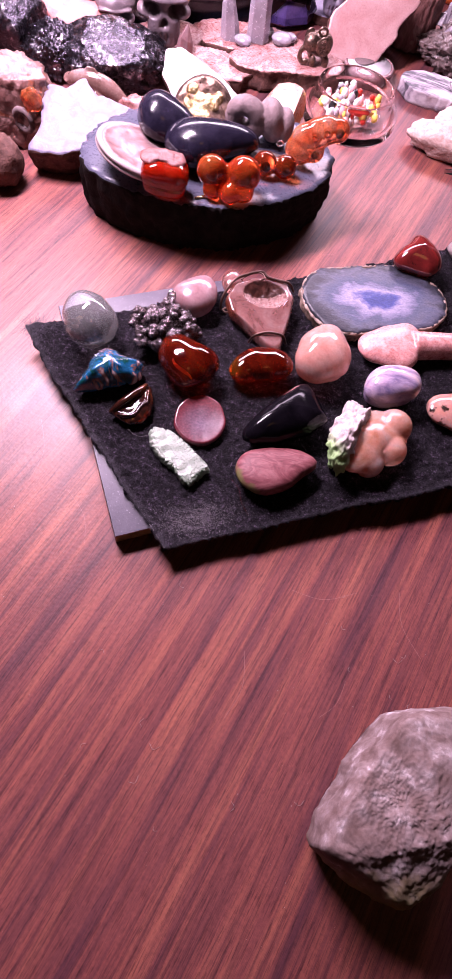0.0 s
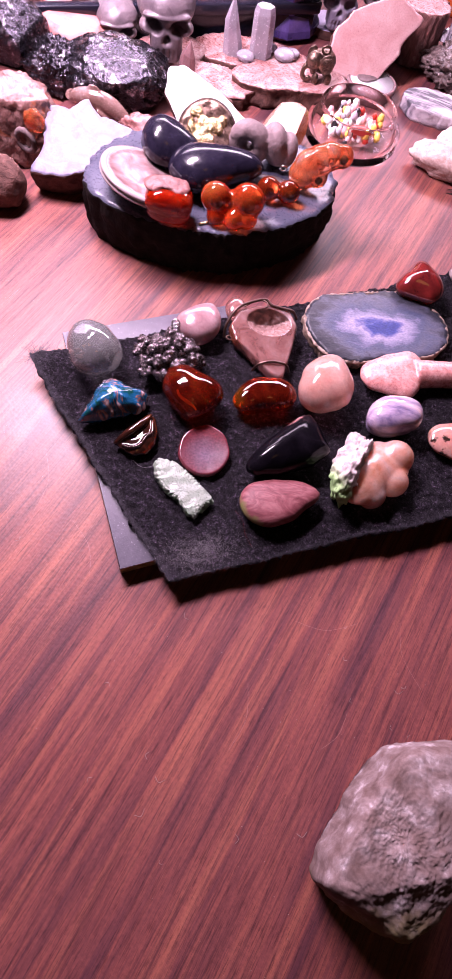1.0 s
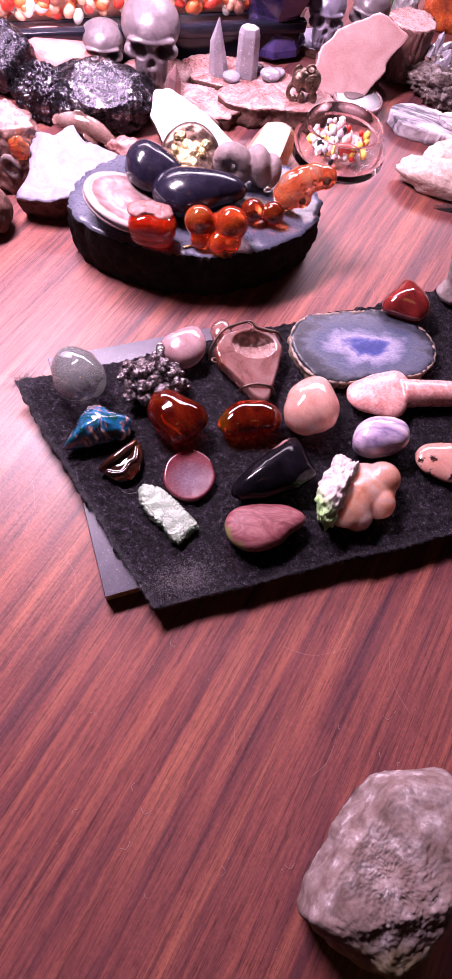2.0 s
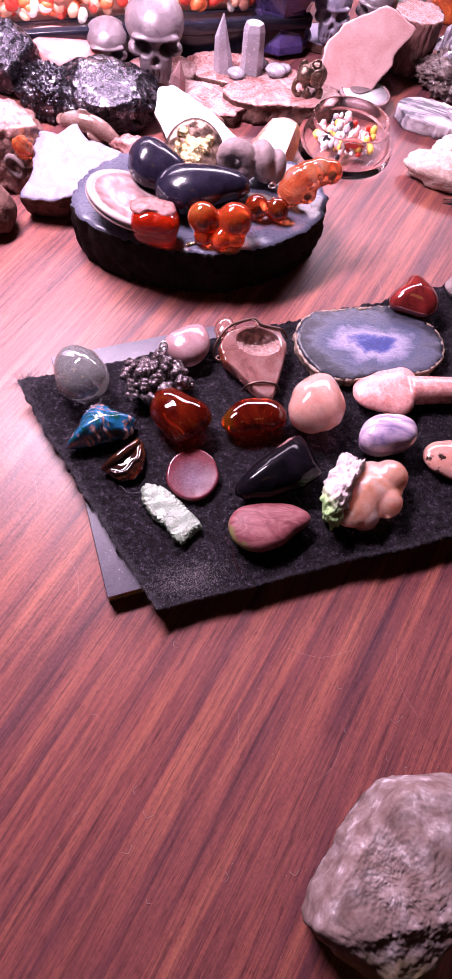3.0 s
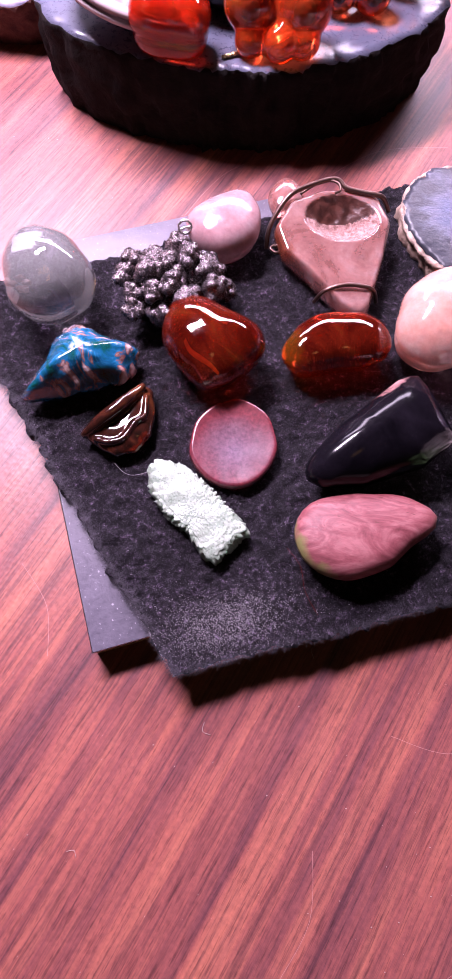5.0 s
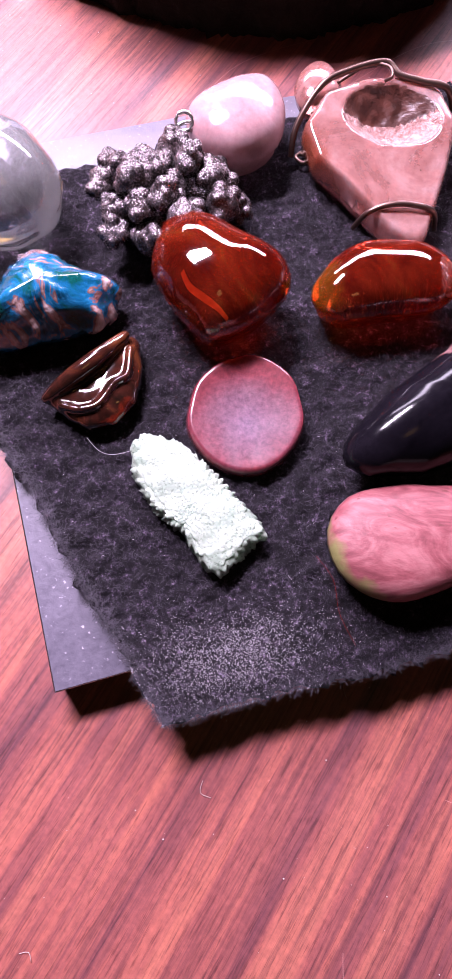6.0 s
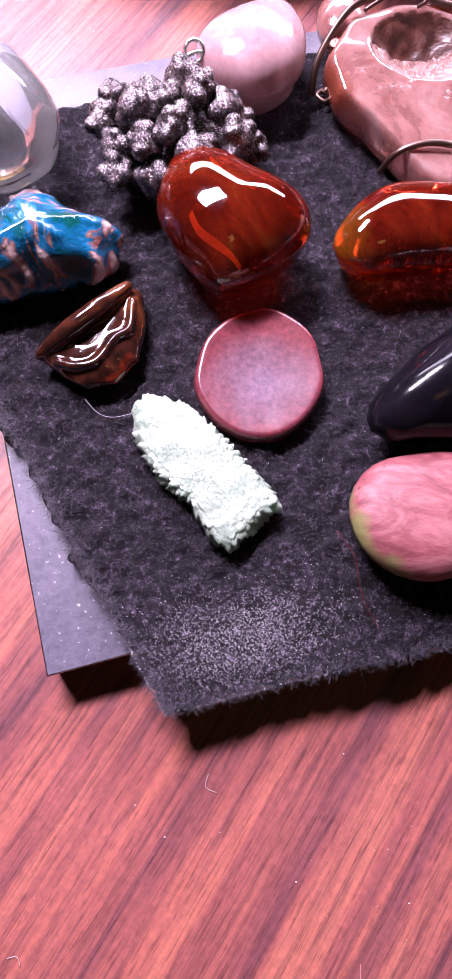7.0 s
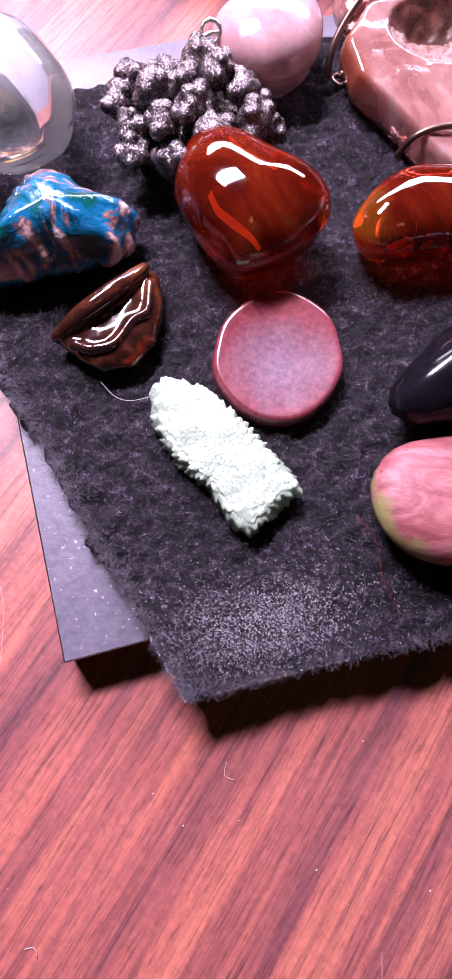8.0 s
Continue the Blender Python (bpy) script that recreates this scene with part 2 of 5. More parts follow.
def stone(name, stops, scale=120.0, rough=0.25, clear=0.0, glow=0.0, glow_colour=None, bump=0.0, warp=0.6, grain=900.0, specks=None, coat=0.0, metal=0.0, ior=1.54, stretch=(1, 1, 1), turn=0.0, rough_spread=0.12, detail=5.0, gloss=0.5):
    """A mineral: colours along a cloudy noise, fine grain, clearness and an inner scatter."""
    m, tree, s = material(name)
    where = coords(tree, stretch, turn)
    cloud = noise_of(tree, where, scale, detail, 0.6, warp)
    colour = ramp(tree, cloud, stops)
    small = noise_of(tree, where, grain, 3.0, 0.7)
    shade = ramp(tree, small, ((0.3, (0.72, 0.72, 0.72)), (0.7, (1.12, 1.12, 1.12))))
    colour = mixed(tree, 0.55, colour, shade, "MULTIPLY")
    if specks:
        dot = ramp(tree, noise_of(tree, where, specks[0], 3.0, 0.6), ((specks[1], (0, 0, 0)), (min(1, specks[1] + 0.05), (1, 1, 1))))
        colour = mixed(tree, dot, colour, specks[2])
    tree.links.new(colour, s.inputs["Base Color"])
    worn = ramp(tree, small, ((0.25, (max(0, rough - rough_spread),) * 3), (0.75, (min(1, rough + rough_spread),) * 3)))
    tree.links.new(worn, s.inputs["Roughness"])
    s.inputs["Specular IOR Level"].default_value = gloss
    s.inputs["Transmission Weight"].default_value = clear
    s.inputs["Subsurface Weight"].default_value = glow
    s.inputs["Subsurface Radius"].default_value = glow_colour or (1.0, 0.4, 0.25)
    s.inputs["Subsurface Scale"].default_value = 0.008
    s.inputs["Coat Weight"].default_value = coat
    s.inputs["Coat Roughness"].default_value = 0.04
    s.inputs["Metallic"].default_value = metal
    s.inputs["IOR"].default_value = ior
    if bump:
        bumped(tree, s, mixed(tree, 0.5, cloud, small), bump, 0.001)
    return m


def tint(m, way, start, width, colour, wild=0.35):
    """A second colour of the stone beyond a plane through it, with a ragged border; way and start in millimetres."""
    tree = m.node_tree
    s = tree.nodes["Principled BSDF"]
    old = s.inputs["Base Color"].links[0].from_socket
    where = coords(tree)
    dot = tree.nodes.new("ShaderNodeVectorMath")
    dot.operation = "DOT_PRODUCT"
    dot.inputs[1].default_value = Vector(way).normalized() / MM
    tree.links.new(where, dot.inputs[0])
    ragged = tree.nodes.new("ShaderNodeMath")
    ragged.operation = "MULTIPLY_ADD"
    ragged.inputs[1].default_value = wild * 20
    tree.links.new(noise_of(tree, where, 220.0, 4.0, 0.6), ragged.inputs[0])
    tree.links.new(dot.outputs["Value"], ragged.inputs[2])
    share = tree.nodes.new("ShaderNodeMapRange")
    share.inputs["From Min"].default_value = start + wild * 10
    share.inputs["From Max"].default_value = start + wild * 10 + width
    tree.links.new(ragged.outputs[0], share.inputs["Value"])
    tree.links.new(mixed(tree, share.outputs[0], old, colour), s.inputs["Base Color"])
    return m


def table_wood():
    m, tree, s = material("table_laminate")
    along = coords(tree, (1, 1, 1), -65.5)
    def grain(across, length, detail, rough, warp=0.0):
        c = tree.nodes.new("ShaderNodeMapping")
        c.inputs["Scale"].default_value = (length, across, 1)
        tree.links.new(along, c.inputs["Vector"])
        return noise_of(tree, c.outputs[0], 1.0, detail, rough, warp)
    bands = grain(115, 4.5, 4.0, 0.65, 0.2)
    streaks = grain(560, 14, 5.0, 0.75, 0.2)
    pores = grain(1900, 130, 3.0, 0.75)
    base = ramp(tree, bands, ((0.34, (0.082, 0.028, 0.034)), (0.50, (0.160, 0.049, 0.043)), (0.66, (0.245, 0.083, 0.057))))
    line = ramp(tree, streaks, ((0.36, (0.46, 0.46, 0.58)), (0.50, (0.95, 0.95, 0.97)), (0.66, (1.20, 1.15, 1.08))))
    colour = mixed(tree, 0.9, base, line, "MULTIPLY")
    dark = ramp(tree, pores, ((0.36, (0.40, 0.36, 0.40)), (0.48, (1, 1, 1))))
    colour = mixed(tree, 0.7, colour, dark, "MULTIPLY")
    mottle = ramp(tree, noise_of(tree, along, 700.0, 6.0, 0.8), ((0.35, (0.66, 0.66, 0.72)), (0.65, (1.25, 1.20, 1.18))))
    colour = mixed(tree, 0.6, colour, mottle, "MULTIPLY")
    dust = ramp(tree, noise_of(tree, along, 2600.0, 1.0, 0.5), ((0.80, (0, 0, 0)), (0.83, (1, 1, 1))))
    colour = mixed(tree, mixed(tree, 0.5, (0, 0, 0), dust), colour, (0.55, 0.42, 0.40))
    tree.links.new(colour, s.inputs["Base Color"])
    wear = noise_of(tree, along, 14.0, 6.0, 0.65)
    tree.links.new(ramp(tree, wear, ((0.3, (0.40,) * 3), (0.7, (0.56,) * 3))), s.inputs["Roughness"])
    s.inputs["Specular IOR Level"].default_value = 0.36
    crackle = node(tree, "ShaderNodeTexVoronoi", Scale=900.0)
    tree.links.new(along, crackle.inputs["Vector"])
    relief = mixed(tree, 0.6, pores, crackle.outputs["Distance"])
    bumped(tree, s, relief, 0.16, 0.0003)
    return m


def felt_cloth():
    m, tree, s = material("felt_cloth")
    where = coords(tree)
    clump = noise_of(tree, where, 650.0, 8.0, 0.85)
    fuzz = noise_of(tree, where, 1500.0, 5.0, 0.85)
    base = ramp(tree, clump, ((0.43, (0.0006, 0.0005, 0.0007)), (0.54, (0.0070, 0.0052, 0.0082)), (0.64, (0.105, 0.080, 0.118))))
    base = mixed(tree, 0.9, base, ramp(tree, fuzz, ((0.35, (0.25, 0.25, 0.25)), (0.68, (1.9, 1.9, 1.9)))), "MULTIPLY")
    blotch = noise_of(tree, where, 230.0, 4.0, 0.7)
    base = mixed(tree, 0.85, base, ramp(tree, blotch, ((0.40, (0.12, 0.12, 0.12)), (0.60, (1.6, 1.6, 1.6)))), "MULTIPLY")
    tree.links.new(base, s.inputs["Base Color"])
    s.inputs["Roughness"].default_value = 1.0
    s.inputs["Specular IOR Level"].default_value = 0.1
    s.inputs["Sheen Weight"].default_value = 0.05
    s.inputs["Sheen Tint"].default_value = (0.5, 0.42, 0.52, 1)
    bumped(tree, s, mixed(tree, 0.45, clump, fuzz), 1.0, 0.0035)
    return m


def plain(name, colour, rough=0.5, metal=0.0, clear=0.0, ior=1.5, spread=0.15, scale=90.0, bump=0.0):
    m, tree, s = material(name)
    where = coords(tree)
    n = noise_of(tree, where, scale, 6.0, 0.65)
    tree.links.new(ramp(tree, n, ((0.25, tuple(c * (1 - spread) for c in colour)), (0.75, tuple(min(1, c * (1 + spread)) for c in colour)))), s.inputs["Base Color"])
    s.inputs["Roughness"].default_value = rough
    s.inputs["Metallic"].default_value = metal
    s.inputs["Transmission Weight"].default_value = clear
    s.inputs["IOR"].default_value = ior
    if bump:
        bumped(tree, s, n, bump, 0.001)
    return m


def banded(name, stops, centre, scale, rough=0.12, coat=0.4, clear=0.0, squash=1.0, warp=0.35):
    """Agate: bands that follow the outline round a centre, bent by noise."""
    m, tree, s = material(name)
    where = coords(tree, (1, squash, 1))
    g = tree.nodes.new("ShaderNodeVectorMath")
    g.operation = "SUBTRACT"
    g.inputs[1].default_value = (centre[0] * MM, centre[1] * MM * squash, 0)
    tree.links.new(where, g.inputs[0])
    flat = tree.nodes.new("ShaderNodeVectorMath")
    flat.operation = "MULTIPLY"
    flat.inputs[1].default_value = (1, 1, 0)
    tree.links.new(g.outputs[0], flat.inputs[0])
    far = tree.nodes.new("ShaderNodeVectorMath")
    far.operation = "LENGTH"
    tree.links.new(flat.outputs[0], far.inputs[0])
    bendy = noise_of(tree, where, 75.0, 7.0, 0.62, 0.4)
    add = tree.nodes.new("ShaderNodeMath")
    add.operation = "MULTIPLY_ADD"
    add.inputs[1].default_value = 1000.0 / scale
    tree.links.new(far.outputs["Value"], add.inputs[0])
    shift = tree.nodes.new("ShaderNodeMath")
    shift.operation = "MULTIPLY_ADD"
    shift.inputs[1].default_value, shift.inputs[2].default_value = warp, -warp / 2
    tree.links.new(bendy, shift.inputs[0])
    tree.links.new(shift.outputs[0], add.inputs[2])
    colour = ramp(tree, add.outputs[0], stops)
    spark = ramp(tree, noise_of(tree, where, 1100.0, 3.0, 0.7), ((0.3, (0.55, 0.55, 0.6)), (0.72, (1.5, 1.5, 1.45))))
    tree.links.new(mixed(tree, 0.7, colour, spark, "MULTIPLY"), s.inputs["Base Color"])
    s.inputs["Roughness"].default_value, s.inputs["Coat Weight"].default_value = rough, coat
    s.inputs["Transmission Weight"].default_value = clear
    bumped(tree, s, noise_of(tree, where, 600.0, 5.0, 0.7), 0.25, 0.0006)
    return m


WOOD = table_wood()
FELT = felt_cloth()
LINT = plain("pale_lint", (0.26, 0.24, 0.26), 0.9)
FIBRE = plain("dark_felt_fibre", (0.022, 0.018, 0.025), 0.9, spread=0.9, scale=400)
TILE_TOP = stone("slate_tile", ((0.3, (0.045, 0.040, 0.056)), (0.7, (0.085, 0.076, 0.10))), 60, 0.5, bump=0.15, specks=(1500, 0.66, (0.26, 0.24, 0.28)))
TILE_SIDE = plain("tile_edge_bronze", (0.36, 0.27, 0.11), 0.35, 0.4, spread=0.5, scale=250)
WALL = plain("wall_paint", (0.16, 0.13, 0.12), 0.8, scale=6)
CARNELIAN = stone("carnelian", ((0.34, (0.30, 0.016, 0.009)), (0.52, (0.70, 0.060, 0.020)), (0.70, (0.94, 0.26, 0.05))), 70, 0.04, clear=0.94, glow=0.06, glow_colour=(1, 0.16, 0.04), warp=1.2, rough_spread=0.02)
CARNELIAN_DARK = tint(stone("dark_carnelian", ((0.34, (0.30, 0.018, 0.010)), (0.52, (0.70, 0.055, 0.020)), (0.66, (0.88, 0.16, 0.035))), 75, 0.04, clear=0.95, warp=1.5, rough_spread=0.02), (-1, -0.1, -0.3), 4.5, 4, (0.85, 0.30, 0.03))
CARNELIAN_CHIP = tint(stone("dark_agate_chip", ((0.34, (0.006, 0.003, 0.002)), (0.52, (0.022, 0.006, 0.004)), (0.66, (0.065, 0.018, 0.007))), 140, 0.08, clear=0.1, coat=0.4, warp=1.5, rough_spread=0.03), (1, -0.6, -0.2), 3.5, 3, (0.22, 0.02, 0.008))
CARNELIAN_ORANGE = stone("eyed_carnelian", ((0.30, (0.62, 0.050, 0.015)), (0.50, (0.88, 0.115, 0.026)), (0.72, (0.95, 0.25, 0.065))), 95, 0.04, clear=0.86, glow=0.2, glow_colour=(1, 0.3, 0.08), warp=0.3, rough_spread=0.02, detail=1.5)
CARNELIAN_PALE = stone("smoky_carnelian", ((0.34, (0.70, 0.10, 0.03)), (0.50, (0.90, 0.30, 0.13)), (0.70, (0.80, 0.58, 0.54))), 90, 0.04, clear=0.82, glow=0.2, glow_colour=(1, 0.35, 0.15), warp=0.4, rough_spread=0.02, detail=2)
RED_GLASS = stone("red_opal", ((0.3, (0.55, 0.012, 0.006)), (0.7, (0.86, 0.055, 0.012))), 60, 0.06, clear=0.8, glow=0.5, glow_colour=(1, 0.12, 0.03), rough_spread=0.03)
RED_JASPER = stone("dark_red_jasper", ((0.3, (0.05, 0.006, 0.006)), (0.7, (0.17, 0.018, 0.016))), 90, 0.08, coat=0.6, rough_spread=0.04)
QUARTZ_CLEAR = stone("clear_quartz", ((0.3, (0.84, 0.85, 0.83)), (0.7, (0.95, 0.95, 0.94))), 80, 0.05, clear=0.92, glow=0.04, glow_colour=(1, 1, 1), grain=300, rough_spread=0.03)
CRACK = plain("pale_gold_crack", (0.62, 0.42, 0.20), 0.3, 0.5, spread=0.4, scale=500)
ROSE = stone("rose_quartz", ((0.3, (0.36, 0.20, 0.21)), (0.7, (0.48, 0.32, 0.33))), 120, 0.14, clear=0.5, glow=0.35, glow_colour=(1, 0.6, 0.6))
PEACH = stone("peach_chalcedony", ((0.3, (0.72, 0.37, 0.30)), (0.7, (0.88, 0.60, 0.53))), 60, 0.07, clear=0.6, glow=0.7, glow_colour=(1, 0.7, 0.6), warp=0.9)
PINK_AGATE = stone("pink_agate", ((0.28, (0.17, 0.055, 0.045)), (0.5, (0.34, 0.17, 0.155)), (0.7, (0.44, 0.29, 0.28))), 70, 0.1, clear=0.6, glow=0.25, glow_colour=(1, 0.5, 0.4), warp=1.0)
PINK_AGATE = tint(PINK_AGATE, (-0.9, -0.45, 0), 8.5, 3, (0.22, 0.055, 0.03), 0.3)
DRUZE = stone("pink_druse", ((0.3, (0.12, 0.05, 0.042)), (0.7, (0.36, 0.22, 0.20))), 900, 0.2, bump=1.0, grain=2600)
# Brown of the pendant's hollow, darkened so that the recess looks deeper.
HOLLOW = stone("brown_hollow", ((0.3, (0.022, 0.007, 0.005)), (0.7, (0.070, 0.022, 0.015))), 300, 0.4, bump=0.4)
WIRE = plain("dark_copper_wire", (0.09, 0.055, 0.045), 0.35, 0.9)
AGATE_TOP = banded("blue_agate_face", ((0.0, (0.012, 0.018, 0.095)), (0.16, (0.022, 0.032, 0.14)), (0.24, (0.085, 0.082, 0.18)), (0.34, (0.195, 0.175, 0.24)), (0.50, (0.115, 0.11, 0.17)), (0.62, (0.040, 0.048, 0.085)), (0.84, (0.058, 0.060, 0.085)), (1.0, (0.02, 0.021, 0.028))), (3, -1), 33, squash=1.75, warp=1.0, rough=0.34, coat=0.0)
AGATE_TOP.node_tree.nodes["Principled BSDF"].inputs["Specular IOR Level"].default_value = 0.25
AGATE_RIND = stone("agate_rind", ((0.3, (0.08, 0.048, 0.033)), (0.7, (0.30, 0.22, 0.17))), 300, 0.6, bump=0.8)
ARROW = stone("rhodonite_pink", ((0.3, (0.36, 0.14, 0.13)), (0.55, (0.52, 0.26, 0.24)), (0.75, (0.64, 0.40, 0.37))), 260, 0.3, glow=0.2, bump=0.15, warp=1.0, specks=(600, 0.70, (0.30, 0.12, 0.10)))
PURPLE = stone("banded_amethyst", ((0.32, (0.13, 0.10, 0.18)), (0.46, (0.29, 0.225, 0.31)), (0.60, (0.48, 0.38, 0.40)), (0.72, (0.55, 0.47, 0.47))), 95, 0.1, coat=0.4, glow=0.2, stretch=(0.5, 1.6, 1), turn=-28)
MOSS = stone("dendritic_agate", ((0.3, (0.42, 0.19, 0.15)), (0.7, (0.58, 0.35, 0.30))), 90, 0.08, clear=0.3, glow=0.4, specks=(150, 0.55, (0.03, 0.016, 0.012)))
BLACK_STONE = tint(stone("black_onyx", ((0.3, (0.0016, 0.0013, 0.002)), (0.7, (0.005, 0.004, 0.006))), 90, 0.14, coat=0.0, rough_spread=0.04, gloss=0.12), (-0.62, 0.70, 0.45), 10.6, 0.8, (0.42, 0.22, 0.21), 0.08)
BLACK_POLISHED = stone("black_polished_stone", ((0.3, (0.005, 0.004, 0.009)), (0.7, (0.013, 0.011, 0.021))), 200, 0.17, specks=(900, 0.78, (0.05, 0.04, 0.055)), rough_spread=0.06, gloss=0.4)
DRUSY_WHITE = stone("white_prehnite", ((0.3, (0.200, 0.268, 0.200)), (0.7, (0.300, 0.358, 0.280))), 260, 0.35, clear=0.35, glow=0.3, glow_colour=(0.8, 1.0, 0.85), bump=0.12, grain=2400, gloss=0.5, rough_spread=0.2)
OPAL_BLUE = stone("blue_opal", ((0.36, (0.003, 0.040, 0.036)), (0.46, (0.006, 0.060, 0.13)), (0.50, (0.014, 0.10, 0.20)), (0.525, (0.15, 0.068, 0.055)), (0.58, (0.34, 0.24, 0.23)), (0.68, (0.55, 0.50, 0.52))), 95, 0.12, coat=0.6, warp=1.8, rough_spread=0.06, bump=0.35)
# Red disc; its lilac centre is the lamp's sheen painted into the bands.
DISC = banded("pink_shell_disc", ((0.0, (0.090, 0.052, 0.078)), (0.40, (0.080, 0.034, 0.048)), (0.72, (0.085, 0.014, 0.020)), (1.0, (0.065, 0.007, 0.010))), (0.5, -2), 12.5, rough=0.26, coat=0.35, warp=0.7)
DISC.node_tree.nodes["Bump"].inputs["Strength"].default_value = 0.06
DISC.node_tree.nodes["Principled BSDF"].inputs["Coat Roughness"].default_value = 0.22
TEAR = tint(stone("pink_thulite", ((0.32, (0.080, 0.016, 0.020)), (0.48, (0.13, 0.033, 0.039)), (0.66, (0.18, 0.066, 0.070))), 130, 0.6, warp=3.0, rough_spread=0.1, stretch=(0.6, 1.4, 1), turn=30, bump=0.12, specks=(520, 0.66, (0.075, 0.018, 0.018))), (-0.75, -0.55, -0.75), 4.4, 2.4, (0.11, 0.10, 0.035), 0.45)
TEAR.node_tree.nodes["Principled BSDF"].inputs["Specular IOR Level"].default_value = 0.3
PYRITE = stone("grape_pyrite", ((0.3, (0.030, 0.024, 0.026)), (0.7, (0.19, 0.155, 0.16))), 500, 0.24, metal=0.85, bump=0.6, grain=2500)
SILVER = plain("silver", (0.75, 0.73, 0.72), 0.25, 1.0)
ROCK = tint(stone("pale_lichen_rock", ((0.30, (0.095, 0.060, 0.052)), (0.46, (0.150, 0.105, 0.097)), (0.58, (0.205, 0.158, 0.152)), (0.70, (0.40, 0.35, 0.35))), 170, 0.9, bump=0.2, warp=0.3, grain=1100, detail=11, gloss=0.2, specks=(120, 0.74, (0.05, 0.03, 0.024))), (0.05, -1, -0.35), 6, 14, (0.17, 0.145, 0.035), 0.8)
SLAB_TOP = stone("polished_slate_blue", ((0.3, (0.040, 0.041, 0.063)), (0.7, (0.075, 0.077, 0.108))), 40, 0.3, rough_spread=0.08, gloss=0.35, specks=(380, 0.70, (0.11, 0.11, 0.14)))
SLAB_SIDE = stone("rough_black_rind", ((0.3, (0.003, 0.0025, 0.0025)), (0.7, (0.013, 0.010, 0.009))), 160, 0.8, bump=0.9, grain=600)
SHELL = stone("mother_of_pearl", ((0.32, (0.12, 0.058, 0.058)), (0.5, (0.20, 0.12, 0.12)), (0.68, (0.27, 0.20, 0.20))), 130, 0.38, coat=0.1, warp=1.5)
GOLD = stone("gold_pyrite", ((0.3, (0.30, 0.19, 0.07)), (0.7, (0.80, 0.62, 0.36))), 260, 0.25, metal=1.0, bump=0.8, grain=1500)
CLAY = stone("grey_fossil", ((0.3, (0.085, 0.055, 0.055)), (0.7, (0.19, 0.135, 0.135))), 160, 0.75, bump=0.5, specks=(700, 0.72, (0.04, 0.03, 0.03)))
CALCITE = tint(stone("orange_calcite", ((0.3, (0.26, 0.135, 0.095)), (0.7, (0.34, 0.22, 0.18))), 45, 0.3, glow=0.25, glow_colour=(1, 0.6, 0.3)), (0.9, -0.2, -0.5), -4, 8, (0.50, 0.15, 0.03), 0.2)
GLASS = plain("clear_glass", (0.98, 0.985, 0.98), 0.03, clear=1.0, ior=1.18, spread=0.0)
PALE_CRYSTAL = stone("milky_crystal", ((0.3, (0.36, 0.32, 0.37)), (0.7, (0.50, 0.46, 0.51))), 90, 0.2, clear=0.45, glow=0.2, glow_colour=(0.9, 0.8, 1), bump=0.06)
BROWN_CRUST = stone("brown_crust", ((0.3, (0.035, 0.015, 0.012)), (0.7, (0.14, 0.065, 0.052))), 200, 0.8, bump=0.9, gloss=0.2)
WHITE_SLICE = stone("white_quartz_slice", ((0.3, (0.50, 0.48, 0.50)), (0.7, (0.66, 0.65, 0.66))), 60, 0.4, glow=0.1, glow_colour=(1, 0.95, 0.95), bump=0.25)
GALENA = stone("black_shiny_ore", ((0.3, (0.018, 0.016, 0.022)), (0.56, (0.055, 0.05, 0.062)), (0.68, (0.42, 0.39, 0.44))), 170, 0.26, metal=0.9, bump=1.0, grain=500, detail=9)
PINK_GRANITE = stone("pink_jasper", ((0.3, (0.40, 0.13, 0.12)), (0.7, (0.60, 0.28, 0.26))), 70, 0.35, bump=0.1, specks=(120, 0.72, (0.12, 0.04, 0.03)))
NODULE = stone("agate_nodule", ((0.30, (0.030, 0.014, 0.013)), (0.44, (0.15, 0.068, 0.058)), (0.58, (0.27, 0.16, 0.145)), (0.74, (0.50, 0.14, 0.04))), 95, 0.35, bump=0.8, warp=1.6)
SKULL_GREY = stone("carved_grey_stone", ((0.3, (0.075, 0.055, 0.066)), (0.7, (0.17, 0.13, 0.14))), 110, 0.4, bump=0.25, coat=0.1)
SKULL_BLUE = stone("carved_blue_stone", ((0.3, (0.10, 0.095, 0.15)), (0.7, (0.27, 0.23, 0.28))), 110, 0.35, bump=0.15, coat=0.2)
PINK_SLICE = stone("pink_geode_face", ((0.32, (0.14, 0.042, 0.036)), (0.48, (0.30, 0.14, 0.13)), (0.66, (0.42, 0.29, 0.28))), 95, 0.3, bump=0.3, warp=2.2, coat=0.1)
BRONZE = stone("antique_bronze", ((0.3, (0.05, 0.032, 0.026)), (0.7, (0.26, 0.17, 0.13))), 420, 0.35, metal=0.9, bump=0.3)
DOLPHIN = stone("soapstone_brown", ((0.3, (0.09, 0.045, 0.036)), (0.55, (0.18, 0.105, 0.090)), (0.7, (0.25, 0.21, 0.21))), 90, 0.22, coat=0.3)
STRIPED = stone("striped_marble", ((0.40, (0.045, 0.042, 0.055)), (0.47, (0.22, 0.19, 0.22)), (0.56, (0.40, 0.36, 0.38))), 80, 0.6, bump=0.3, stretch=(0.4, 2.2, 1), turn=20)
